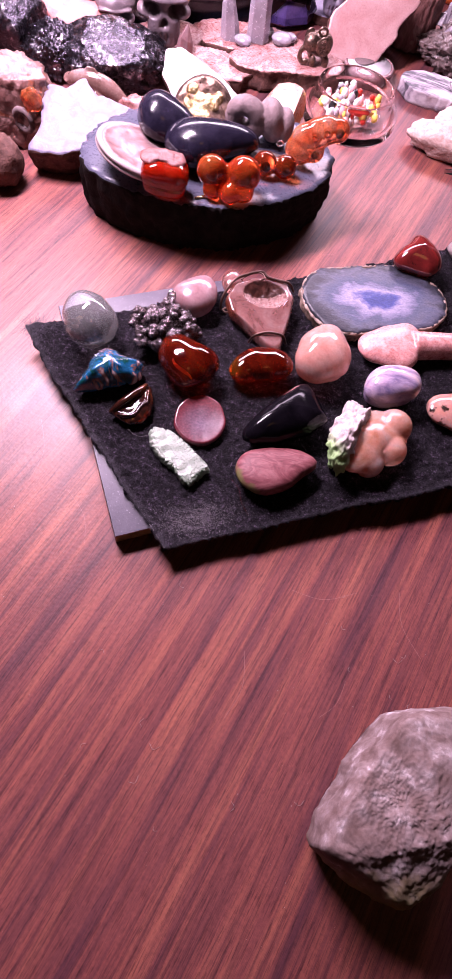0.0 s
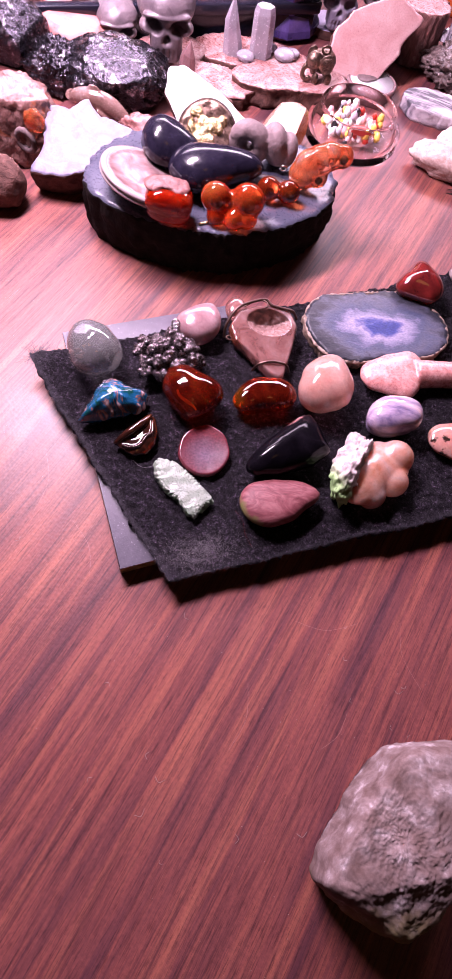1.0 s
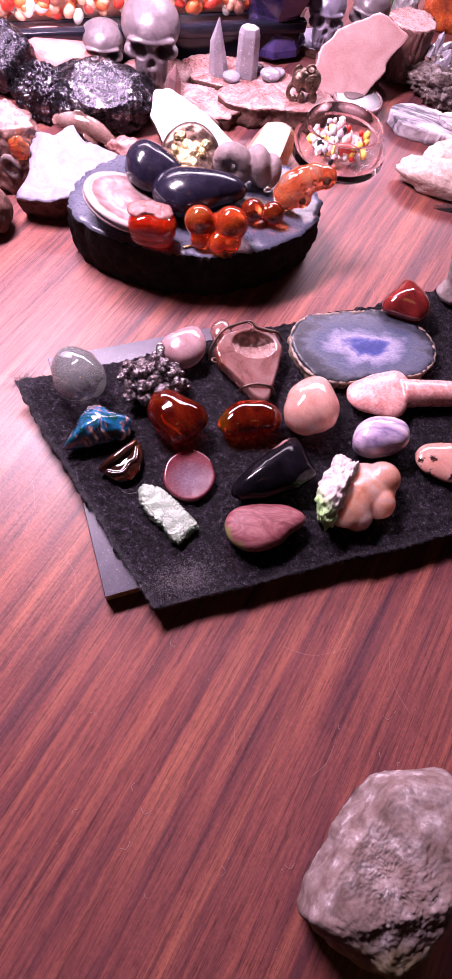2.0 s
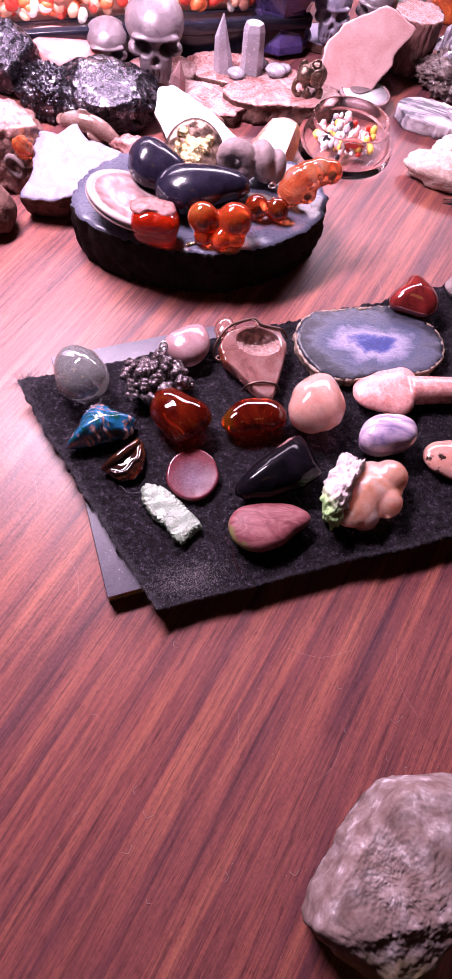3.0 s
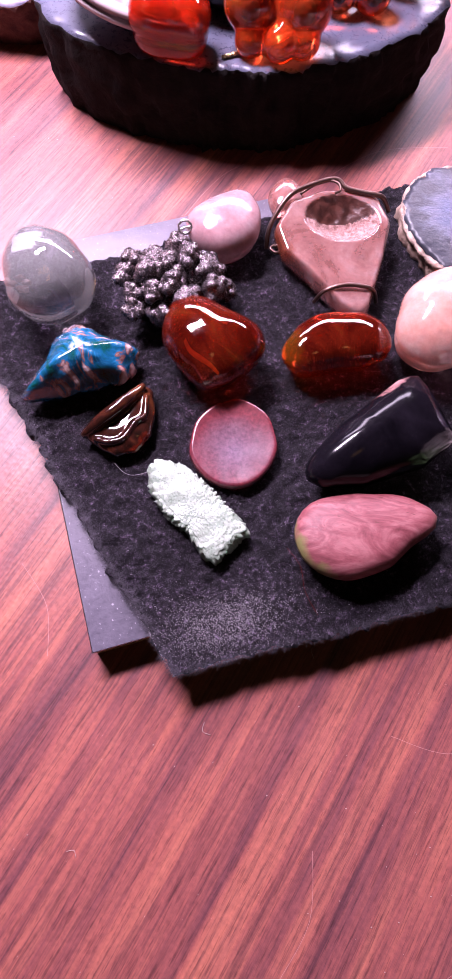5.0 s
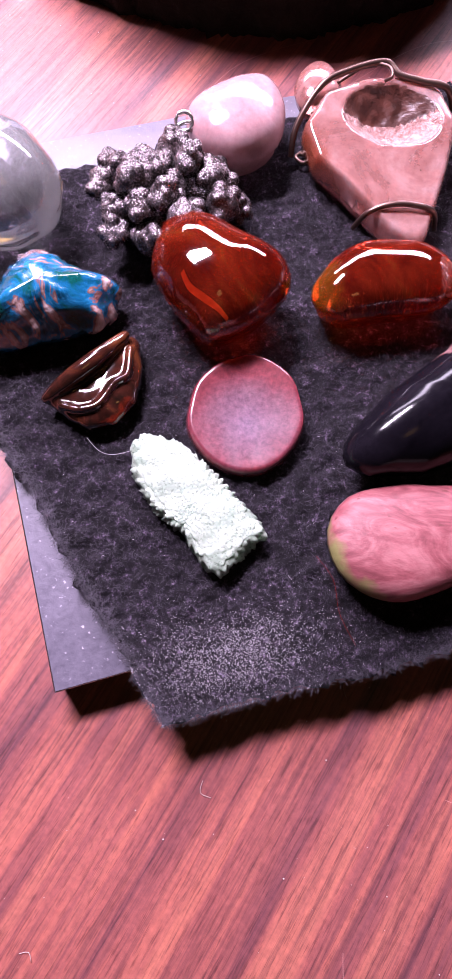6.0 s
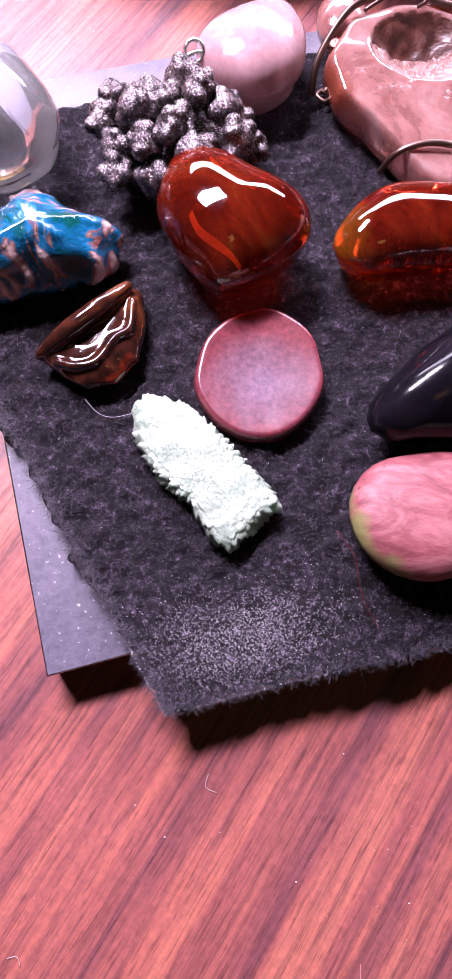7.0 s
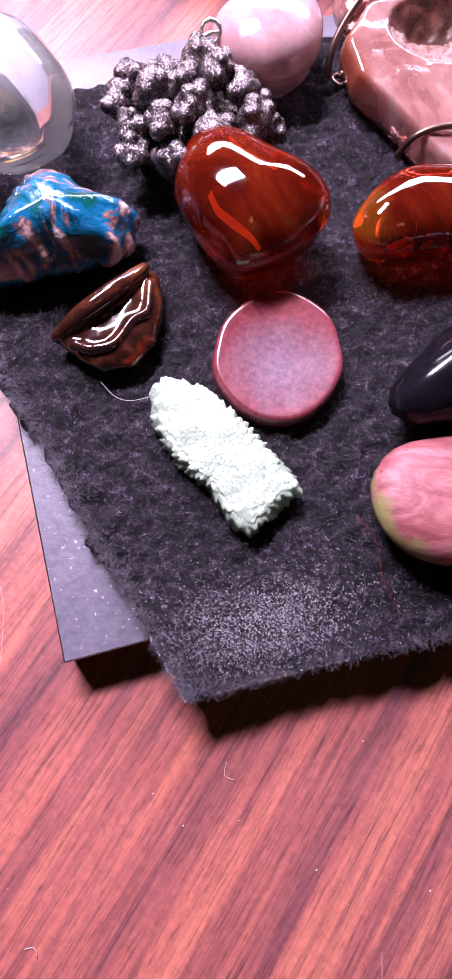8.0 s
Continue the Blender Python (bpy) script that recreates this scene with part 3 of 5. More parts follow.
CORAL = stone("fossil_coral", ((0.3, (0.36, 0.22, 0.18)), (0.7, (0.62, 0.49, 0.44))), 260, 0.85, bump=0.9)
SMOKY = stone("smoky_quartz_cluster", ((0.3, (0.030, 0.020, 0.020)), (0.7, (0.17, 0.12, 0.11))), 300, 0.3, bump=0.7, specks=(500, 0.66, (0.55, 0.44, 0.42)))
PURPLE_GLASS = stone("dark_amethyst", ((0.3, (0.015, 0.010, 0.045)), (0.7, (0.080, 0.050, 0.17))), 60, 0.1, coat=0.6, clear=0.2)
TANK_PLASTIC = plain("black_tank_plastic", (0.010, 0.010, 0.018), 0.2)
LAVENDER = stone("lavender_slab", ((0.3, (0.34, 0.29, 0.44)), (0.7, (0.58, 0.52, 0.66))), 60, 0.35)
LEAF = plain("green_leaf", (0.05, 0.13, 0.035), 0.4)
STEEL = plain("bright_steel", (0.62, 0.62, 0.64), 0.25, 1.0)
BONE = stone("grey_bone", ((0.3, (0.11, 0.08, 0.075)), (0.7, (0.24, 0.19, 0.185))), 220, 0.75, bump=0.6)
GLASS_MILKY = plain("milky_rim", (0.36, 0.29, 0.29), 0.2, clear=0.3)
RED_CRUST = stone("brown_crusted_opal", ((0.3, (0.06, 0.010, 0.009)), (0.7, (0.22, 0.075, 0.065))), 300, 0.5, bump=0.8)
CARNELIAN_DEEP = stone("deep_carnelian", ((0.32, (0.34, 0.028, 0.012)), (0.5, (0.64, 0.080, 0.022)), (0.7, (0.80, 0.17, 0.04))), 110, 0.05, clear=0.9, rough_spread=0.02, detail=1.5)
ROSE_FACE = stone("pale_rose_face", ((0.3, (0.36, 0.18, 0.175)), (0.7, (0.48, 0.31, 0.30))), 60, 0.35, glow=0.1, glow_colour=(1, 0.6, 0.6), bump=0.2)
STUMP_SIDE = stone("petrified_bark", ((0.3, (0.055, 0.018, 0.014)), (0.55, (0.18, 0.07, 0.06)), (0.75, (0.36, 0.26, 0.24))), 120, 0.7, bump=1.0, stretch=(1.5, 1.5, 0.5))
ORE_PALE = stone("pale_ore", ((0.3, (0.30, 0.28, 0.30)), (0.7, (0.70, 0.66, 0.68))), 300, 0.35, metal=0.4, bump=0.8)
NODULE_ORANGE = stone("orange_agate_face", ((0.3, (0.12, 0.03, 0.02)), (0.5, (0.52, 0.10, 0.03)), (0.7, (0.80, 0.26, 0.06))), 60, 0.25, glow=0.3, glow_colour=(1, 0.3, 0.1))
EYE = plain("dark_carnelian_eye", (0.016, 0.003, 0.002), 0.6)
DUST = plain("pale_dust", (0.28, 0.22, 0.21), 0.9)
SCRATCH = plain("worn_varnish", (0.26, 0.13, 0.12), 0.6)
SLAB_SIDE.node_tree.nodes["Principled BSDF"].inputs["Specular IOR Level"].default_value = 0.08

CHUNK_FACE = stone("lilac_crystal_face", ((0.3, (0.115, 0.105, 0.155)), (0.5, (0.165, 0.15, 0.20)), (0.7, (0.215, 0.195, 0.25))), 110, 0.5, bump=0.3, warp=1.2, gloss=0.2)
PEACH_LOBE = stone("peach_chalcedony_lobe", ((0.3, (0.62, 0.26, 0.15)), (0.52, (0.74, 0.44, 0.35)), (0.7, (0.62, 0.50, 0.48))), 110, 0.12, clear=0.6, glow=0.5, glow_colour=(1, 0.5, 0.4), bump=0.15)
PALE_CRUST = tint(stone("pale_mineral_crust", ((0.3, (0.20, 0.15, 0.14)), (0.55, (0.44, 0.37, 0.36)), (0.7, (0.54, 0.48, 0.47))), 300, 0.7, bump=0.9), (-0.55, -0.8, -0.4), 0, 5, (0.22, 0.36, 0.14), 0.5)

# ---- the room and the table ----
bm = box(bmesh.new(), -700, 700, -420, 900, -28, 0, 4)
table = thing("table", (0, 0, -28), "red-brown wood-grain laminate table with a scratched satin top", "table")
part("tabletop", bm, WOOD, table, "red-brown wood-grain laminate top", at=(0, 0, 28))
for sx, sy in ((-640, -360), (640, -360), (-640, 840), (640, 840)):
    part("leg", box(bmesh.new(), sx - 30, sx + 30, sy - 30, sy + 30, -722, 0.0, 3), WOOD, table)

for name, x0, x1, y0, y1, z0, z1 in (
    ("floor", -1500, 1500, -1500, 1500, -850, -750), ("ceiling", -1500, 1500, -1500, 1500, 1700, 1780),
    ("wall_north", -1500, 1500, 1500, 1600, -750, 1700), ("wall_south", -1500, 1500, -1600, -1500, -750, 1700),
    ("wall_east", 1500, 1600, -1500, 1500, -750, 1700), ("wall_west", -1600, -1500, -1500, 1500, -750, 1700)):
    solid(name, box(bmesh.new(), x0, x1, y0, y1, z0, z1), WALL, (0, 0, 0), "plain painted " + name.split("_")[0] + " of the room", "wall" if "wall" in name else name, kind="structure")

# ---- tile and felt ----
TILE_Z, FELT_Z = 6.5, 9.6
tile = thing("slate_tile", (-19.6, 68.2, 0.05), "dark grey polished stone tile with a bronze-coloured edge", "tile")
place(tile, -19.6, 68.2, 0.05, 0, 0, 23.5)
part("tile_body", box(bmesh.new(), 0, 74, 0.4, 104, 0, TILE_Z - 0.5, 0.3), TILE_SIDE, tile, "bronze-coloured tile edge")
part("tile_face", box(bmesh.new(), 0.0, 74.2, 0.2, 104.2, TILE_Z - 0.5, TILE_Z, 0.2), TILE_TOP, tile, "dark grey speckled tile face")

# The highlight on the tile's edges is modelled as thin steel tubes.
part("edge_highlight", tube([(0.3, 0.35, TILE_Z - 0.02), (74, 0.35, TILE_Z - 0.02)], 0.13), STEEL, tile, "edge highlight modelled as a thin bright tube")
part("edge_highlight", tube([(0.15, 0.4, TILE_Z - 0.02), (0.15, 104, TILE_Z - 0.02)], 0.11), STEEL, tile, "edge highlight modelled as a thin bright tube")

FELT_CORNERS = [Vector(c) for c in ((-2, 66.5, 0), (137, 120, 0), (122, 238.7, 0), (-70, 146.7, 0))]


def felt_point(u, v):
    a, b, c, d = FELT_CORNERS
    p = (a * (1 - u) + b * u) * (1 - v) + (d * (1 - u) + c * u) * v
    p = p + Vector((wobble(p, 0.05, 4), wobble(p, 0.05, 9), 0)) * 1.2
    drop = 0.0
    if v < 0.12 and u < 0.5:
        drop += (0.12 - v) * 8
    lift = 2.5 * max(0.0, v - 0.86) / 0.14 * max(0.0, 0.16 - u) / 0.16
    return Vector((p.x, p.y, FELT_Z + 0.25 * wobble(p, 0.07, 2) - drop + lift))


def felt_relief(q):
    """Tufts of the felt."""
    return 0.85 * wobble(q, 0.42, 31) + 0.55 * wobble(q, 1.2, 33)


bm = bmesh.new()
N = 200
top = [[None] * (N + 1) for _ in range(N + 1)]
low = [[None] * (N + 1) for _ in range(N + 1)]
for j in range(N + 1):
    for i in range(N + 1):
        q = felt_point(i / N, j / N)
        if i in (0, N) or j in (0, N):
            q += Vector((wobble(q, 0.5, 12), wobble(q, 0.5, 14), 0)) * 1.7
        top[j][i] = bm.verts.new(q + Vector((0, 0, felt_relief(q))))
        low[j][i] = bm.verts.new(q - Vector((0, 0, 2.6)))
for j in range(N):
    for i in range(N):
        bm.faces.new((top[j][i], top[j][i + 1], top[j + 1][i + 1], top[j + 1][i]))
        bm.faces.new((low[j][i], low[j + 1][i], low[j + 1][i + 1], low[j][i + 1]))
rim = [(0, i) for i in range(N)] + [(j, N) for j in range(N)] + [(N, i) for i in range(N, 0, -1)] + [(j, 0) for j in range(N, 0, -1)]
for (j, i), (l, k) in zip(rim, rim[1:] + rim[:1]):
    bm.faces.new((top[j][i], low[j][i], low[l][k], top[l][k]))
felt = thing("felt_sheet", (0, 0, 0), "black fuzzy felt sheet with lint laid askew over a tile", "felt")
part("cloth", bm, FELT, felt)


def fibres(count, seed, inside, long, wide, height, light):
    """Short loose fibres on the felt as thin bent strips, in one mesh."""
    rnd = random.Random(seed)
    bm = bmesh.new()
    for _ in range(count):
        u, v = inside(rnd)
        p = felt_point(min(max(u, 0), 1), min(max(v, 0), 1))
        p = p + Vector((0, 0, felt_relief(p)))
        a = rnd.uniform(0, TAU)
        size = long * rnd.uniform(0.4, 1.3)
        way = Vector((math.cos(a), math.sin(a), 0))
        side = Vector((-math.sin(a), math.cos(a), 0)) * wide * rnd.uniform(0.6, 1.3)
        curl = Vector((-math.sin(a), math.cos(a), 0)) * size * rnd.uniform(-0.5, 0.5)
        up = height * rnd.uniform(0.2, 1.2)
        pts = [p + Vector((0, 0, 0.15)), p + way * size * 0.5 + curl * 0.6 + Vector((0, 0, up)), p + way * size + curl * 0.2 + Vector((0, 0, up * 0.6))]
        row = [(bm.verts.new(q - side), bm.verts.new(q + side)) for q in pts]
        for (a0, a1), (b0, b1) in zip(row, row[1:]):
            bm.faces.new((a0, a1, b1, b0))
    return part("fibre", bm, LINT if light else FIBRE, felt, "pale loose lint" if light else "loose dark felt fibre")


tagged(fibres(60000, 3, lambda r: (r.random(), r.random()), 0.7, 0.024, 0.6, False), kind="stuff")
tagged(fibres(4200, 5, lambda r: (0.10 + r.gauss(0, 0.05), 0.07 + r.gauss(0, 0.035)), 0.24, 0.022, 0.25, True), kind="stuff")
tagged(fibres(1100, 8, lambda r: (r.random(), r.random()), 0.3, 0.018, 0.3, True), kind="stuff")
tagged(fibres(4200, 11, lambda r: (abs(r.gauss(0, 0.006)), r.random()), 1.2, 0.02, 0.3, False), kind="stuff")
tagged(fibres(2600, 12, lambda r: (r.random(), abs(r.gauss(0, 0.006))), 1.2, 0.02, 0.3, False), kind="stuff")
tagged(fibres(120, 14, lambda r: (abs(r.gauss(0.0, 0.02)), 1 - abs(r.gauss(0, 0.02))), 6, 0.05, 0.4, False), kind="stuff")
hair = bend([(18, 95, FELT_Z + 1.2), (21, 91.5, FELT_Z + 1.6), (22.5, 86.5, FELT_Z + 1.4), (25.5, 82, FELT_Z + 1.2)], 10)
part("hair_strand", tube(hair, 0.04, n=5), RED_JASPER, felt, "fine reddish hair strand")
hair = bend([(-22, 109, FELT_Z + 1.2), (-19.5, 107, FELT_Z + 1.6), (-17, 106.8, FELT_Z + 1.4), (-13.5, 108.4, FELT_Z + 1.2)], 10)
part("hair_strand", tube(hair, 0.035, n=5), LINT, felt, "fine pale hair strand")

# ---- stones on the felt ----
ON = FELT_Z - 0.3
GROUP = "stones on the felt"


def felt_stone(name, radii, high, mat, at, label, category="stone", squeeze=0.95, laid=stand, **more):
    return solid(name, pebble([r * squeeze for r in radii], high, **more), mat, (at[0], at[1], ON), label, category, GROUP, laid=laid)


quartz = thing("quartz_pebble", (-43.6, 149.6, ON), "clear polished quartz pebble with dark specks inside", "stone", GROUP, laid=exactly)
part("quartz_body", pebble((10.9, 10.0, 9.5, 10.1, 10.7, 12.4, 13.2, 11.8, 10.8, 10.1, 11.2, 11.6, 11.9, 11.8, 11.1, 11.5), 19, p=2.1, amp=0.4, seed=2), QUARTZ_CLEAR, quartz)
rnd = random.Random(41)
for k in range(5):
    bm = lump(rnd.uniform(0.5, 1.3), rnd.uniform(0.4, 0.8), rnd.uniform(0.3, 0.7), 70 + k, (), 0.5, 0.2, 0.0, 3)
    part("inclusion", bm, HOLLOW, quartz, "dark speck inside the stone", at=(-4.5 + rnd.uniform(-2, 2), -3 + rnd.uniform(-1.5, 1.5), 9 + rnd.uniform(-1, 1)))
felt_stone("peach_stone", (12.6, 11.8, 12.2, 13.6, 13.4, 12.3, 11.3, 11.3, 11.3, 12.6, 14.2, 14.4, 13.8, 12.8, 13.2, 12.6), 19, PEACH, (47.2, 151.0), "translucent peach chalcedony tumbled stone", squeeze=0.93, amp=0.6, seed=3, laid=exactly)
carnelian = thing("carnelian_stone", (-4.3, 137.7, ON), "polished red-orange carnelian tumbled stone with inner cracks", "stone", GROUP, laid=exactly)
part("carnelian_body", pebble([r * 0.95 for r in (12.9, 12.2, 10.3, 9.4, 9.9, 12.1, 14.2, 13.1, 11.9, 10.3, 9.8, 10.3, 12.0, 11.3, 11.1, 11.5)], 16, p=2.5, amp=0.7, seed=4), CARNELIAN, carnelian)
for way, wide in ((((-5.0, -1.5, 11.0), (-3.5, -3.5, 10.6), (-1.0, -4.6, 10.0), (2.0, -6.6, 8.6)), 0.45), (((-4.2, 6.4, 11.8), (-1.6, 3.8, 12.4), (3.0, 2.2, 12.0)), 0.28)):
    bm = bmesh.new()
    row = [(bm.verts.new(p + Vector((0.5, 0.8, 0.7)) * wide * (0.8 + 0.4 * wobble(p, 0.3, 3))), bm.verts.new(p - Vector((0.4, 0.6, 1.0)) * wide * (0.8 + 0.4 * wobble(p, 0.3, 8)))) for p in bend(way, 6)]
    for a, b in zip(row, row[1:]):
        bm.faces.new((a[0], a[1], b[1], b[0]))
    part("inner_crack", bm, CRACK, carnelian, "pale gold crack inside the stone")
felt_stone("carnelian_stone", (13.6, 13.9, 11.8, 9.2, 8.0, 7.7, 8.2, 9.4, 11.6, 13.9, 12.9, 9.4, 7.4, 7.3, 8.8, 11.6), 11.5, CARNELIAN_DARK, (23.6, 143.6), "polished dark red carnelian with an orange end", squeeze=0.94, amp=0.9, seed=5, p=2.9, laid=exactly)
felt_stone("amethyst_stone", (12.7, 13.3, 11.0, 9.1, 9.4, 10.5, 12.0, 13.6, 11.3, 9.2, 8.8, 11.0), 15, PURPLE, (72.0, 141.3), "polished white and violet banded tumbled stone", squeeze=0.9, amp=0.4, seed=6, p=2.8)
felt_stone("moss_agate", (11.7, 12.3, 11.2, 9.1, 9.2, 11.5, 13.1, 11.8, 9.6, 9.9, 10.8, 10.5), 8, MOSS, (98.0, 135.5), "polished peach agate with black inclusions", amp=0.2, seed=7)
felt_stone("jasper_stone", (11.2, 10.3, 10.9, 14.4, 10.4, 9.2, 10.7, 13.2, 10.7, 10.5, 12.1, 12.1), 16, RED_JASPER, (85.7, 218.7), "polished dark red triangular tumbled stone", squeeze=1.0, amp=0.4, seed=8, p=1.8)
bm = pebble([r * 1.02 for r in corner_radii([(-12.0, -10.6), (-8.7, -0.3), (-6.5, 8.6), (-1.5, 9.6), (3.3, 7.1), (11.9, 5.9), (10.5, -2.4), (-0.9, -7.4)])], 13, p=1.7, amp=0.9, fine=0.9, seed=9, nth=72, nv=26, belly=0.3)
solid("opal_stone", bm, OPAL_BLUE, (-32.4, 130.2, ON), "glossy blue opal wedge with pale pink and brown patches", "stone", GROUP, laid=exactly)
bm = pebble([r * 0.98 for r in corner_radii([(-16.5, -12.8), (-16.0, -8.6), (-10.1, 0.0), (2.5, 13.1), (6.6, 15.0), (9.6, 12.1), (16.5, 0.4), (9.3, -6.7), (-3.3, -12.8), (-12.5, -14.6)])], 15, p=2.2, amp=0.4, seed=12, nth=72, nv=26)
solid("onyx_stone", bm, BLACK_STONE, (35.5, 121.8, ON), "polished black onyx wedge with a pink edge", "stone", GROUP, laid=exactly)
felt_stone("rose_quartz", (9.0, 9.6, 10.6, 11.6, 9.8, 8.4, 8.1, 8.8, 10.1, 10.1, 10.1, 10.2, 10.2, 9.6, 9.0, 9.0), 12, ROSE, (-5.6, 172.4), "pale pink translucent rose quartz pendant stone", "pendant", squeeze=0.94, amp=0.4, seed=14, p=3.0, laid=exactly)
felt_stone("thulite_drop", (9.8, 15.5, 13.2, 10.9, 9.7, 10.2, 11.5, 14.3, 15.6, 14.8, 12.6, 10.3, 8.2, 7.3, 7.4, 7.8), 9.5, TEAR, (34.2, 98.6), "matt pink teardrop cabochon with an olive edge", squeeze=1.0, amp=0.2, seed=15, p=2.9, laid=exactly)
agate = thing("agate_slice", (66.4, 191.5, ON), "polished blue-grey agate slice with a quartz centre", "agate slice", GROUP)
part("banded_face", slice_of((32.6, 31.8, 27.4, 23.4, 19.5, 19.2, 21.2, 28.0, 31.6, 31.3, 29.1, 23.9, 19.0, 17.7, 20.5, 28.0), 6, 1.3, 0.9, 3, nth=220), [AGATE_TOP, AGATE_RIND], agate, "grey-blue banded face with a brown rind")

RIM = (32.6, 31.8, 27.4, 23.4, 19.5, 19.2, 21.2, 28.0, 31.6, 31.3, 29.1, 23.9, 19.0, 17.7, 20.5, 28.0)
line = []
for k in range(240):
    a = TAU * k / 240
    r = ring_radius(RIM, a)
    p = Vector((r * math.cos(a), r * math.sin(a), 5.0))
    line.append(p * (1 + 0.012 * wobble(p, 0.9, 4)) - Vector((0, 0, 0.04 * r / 30)))
part("rind", tube(line, [0.75 + 0.45 * wobble(p, 0.8, 6) for p in line], None, 8, closed=True), AGATE_RIND, agate, "thin scalloped brown rind")

# crescent chip with a raised inner rim
bm = pebble(corner_radii([(-9.4, -2.6), (-5.3, 0.6), (-0.5, 5.6), (2.9, 11.6), (4.8, 10.6), (6.0, 5.0), (6.2, -0.4), (3.7, -5.0), (-0.8, -6.8), (-5.4, -5.0)]), 5.5, p=2.4, amp=0.4, fine=0.3, seed=10, nth=72)
tube(bend([(-9.0, -2.8, 3.4), (-5.4, 0.2, 5.6), (-0.8, 5.0, 6.6), (2.8, 10.8, 5.2)], 8), [0.7 + 0.9 * math.sin(math.pi * k / 24) for k in range(25)], bm, 12)
tube(bend([(-6.0, -3.4, 4.6), (-2.6, -4.0, 5.4), (0.6, -2.6, 5.6), (2.4, 1.2, 5.8), (4.2, 3.4, 5.4), (3.6, 8.6, 5.0)], 6), 0.55, bm, 8)
melt(solid("curved_agate", bm, CARNELIAN_CHIP, (-20.9, 116.4, ON), "small dark red crescent-shaped agate chip with a raised rim", "stone", GROUP, laid=exactly), 0.35, 3)

# round disc, slightly dished, leaning on the felt
bm = tablet((10.0, 9.7, 10.2, 10.3, 10.6, 10.1, 10.0, 10.0, 9.8, 10.3, 10.3, 10.6, 10.8, 10.8, 10.3, 10.0), 4.2, lambda x, y: (-0.9 * max(0.0, 1 - (x * x + y * y) / 130), 0), seed=3, amp=0.06, round_at=0.93)
solid("shell_disc", bm, DISC, (3.6, 117.2, ON + 0.2), "round pink polished shell disc with pearly sheen put into its colour", "disc", GROUP, turn=(4, 0, 0), laid=exactly)

# drusy stick: a flat bar grown over with tiny crystals
core = corner_radii([(-12.4, 8.4), (-10.4, 11.0), (-4.1, 10.2), (0.8, 6.7), (6.5, 2.2), (12.2, -2.9), (7.8, -8.0), (6.0, -11.0), (3.2, -10.3), (-1.8, -4.8), (-7.3, -1.3), (-11.1, 3.4)])
bm = tablet([r * 1.0 for r in core], 4.2, lambda x, y: (0.5 * max(0.0, 1 - abs(0.62 * x + 0.78 * y) / 5), 0), nth=260, rings=60, seed=5, amp=0.25, round_at=0.86)
for v in bm.verts:
    far = math.hypot(v.co.x, v.co.y) / ring_radius(core, math.atan2(v.co.y, v.co.x) % TAU)
    edge = max(0.0, (far - 0.6) / 0.4)
    grow = 0.45 - noise.voronoi(v.co * 0.95)[0][0]
    small = 0.4 - noise.voronoi(v.co * 2.1)[0][0]
    v.co += Vector((v.co.x, v.co.y, 0)).normalized() * edge * (1.7 * grow + 0.5 * small) + Vector((0, 0, (0.05 + 0.4 * edge) * grow + 0.10 * small if v.co.z > 1.6 else 0))
solid("prehnite_crystal", bm, DRUSY_WHITE, (-2.2, 100.1, ON), "rough greenish-white drusy crystal stick with beaded edges", "crystal", GROUP, laid=exactly)

# lumpy chalcedony: smooth clear lobes and a jagged crusted end
chalcedony = thing("chalcedony_specimen", (63.7, 114.3, ON), "lumpy peach chalcedony with a pale green crusted end", "mineral", GROUP)
bm = pebble([r * 0.86 for r in (15.3, 18.0, 18.5, 16.8, 16.0, 10.0, 9.0, 10.0, 10.0, 13.4, 19.3, 18.2, 15.5, 12.0, 10.1, 11.7)], 13, p=2.1, amp=1.2, fine=0.3, seed=16, nth=70, nv=32)
for x, y, z, r in ((9, 8, 7, 7.0), (8, -2, 6, 6.2), (0, -8, 5, 6.0)):
    ball(bm, (x, y, z), r, (1, 1, 0.95), 3)
for v in bm.verts:
    v.co.z = max(v.co.z, 0)
melt(part("lobe_body", bm, PEACH_LOBE, chalcedony, "clear peach lobes"), 0.5, 9)
bm = lump(6.5, 15.0, 9.2, 61, (((0.8, 0, 0.5), 0.7),), 0.22, 0.07, 0.10, 5)
for v in bm.verts:
    v.co += Vector((v.co.x, v.co.y * 0.4, v.co.z * 0.5)).normalized() * (1.4 * wobble(v.co, 0.45, 3) + 0.8 * wobble(v.co, 1.1, 5))
    v.co.z = max(v.co.z, 0)
part("crust", bm, PALE_CRUST, chalcedony, "pale crumbly crust with green stains", at=(-8.6, 0.5, 0), turn=(0, 0, -18))

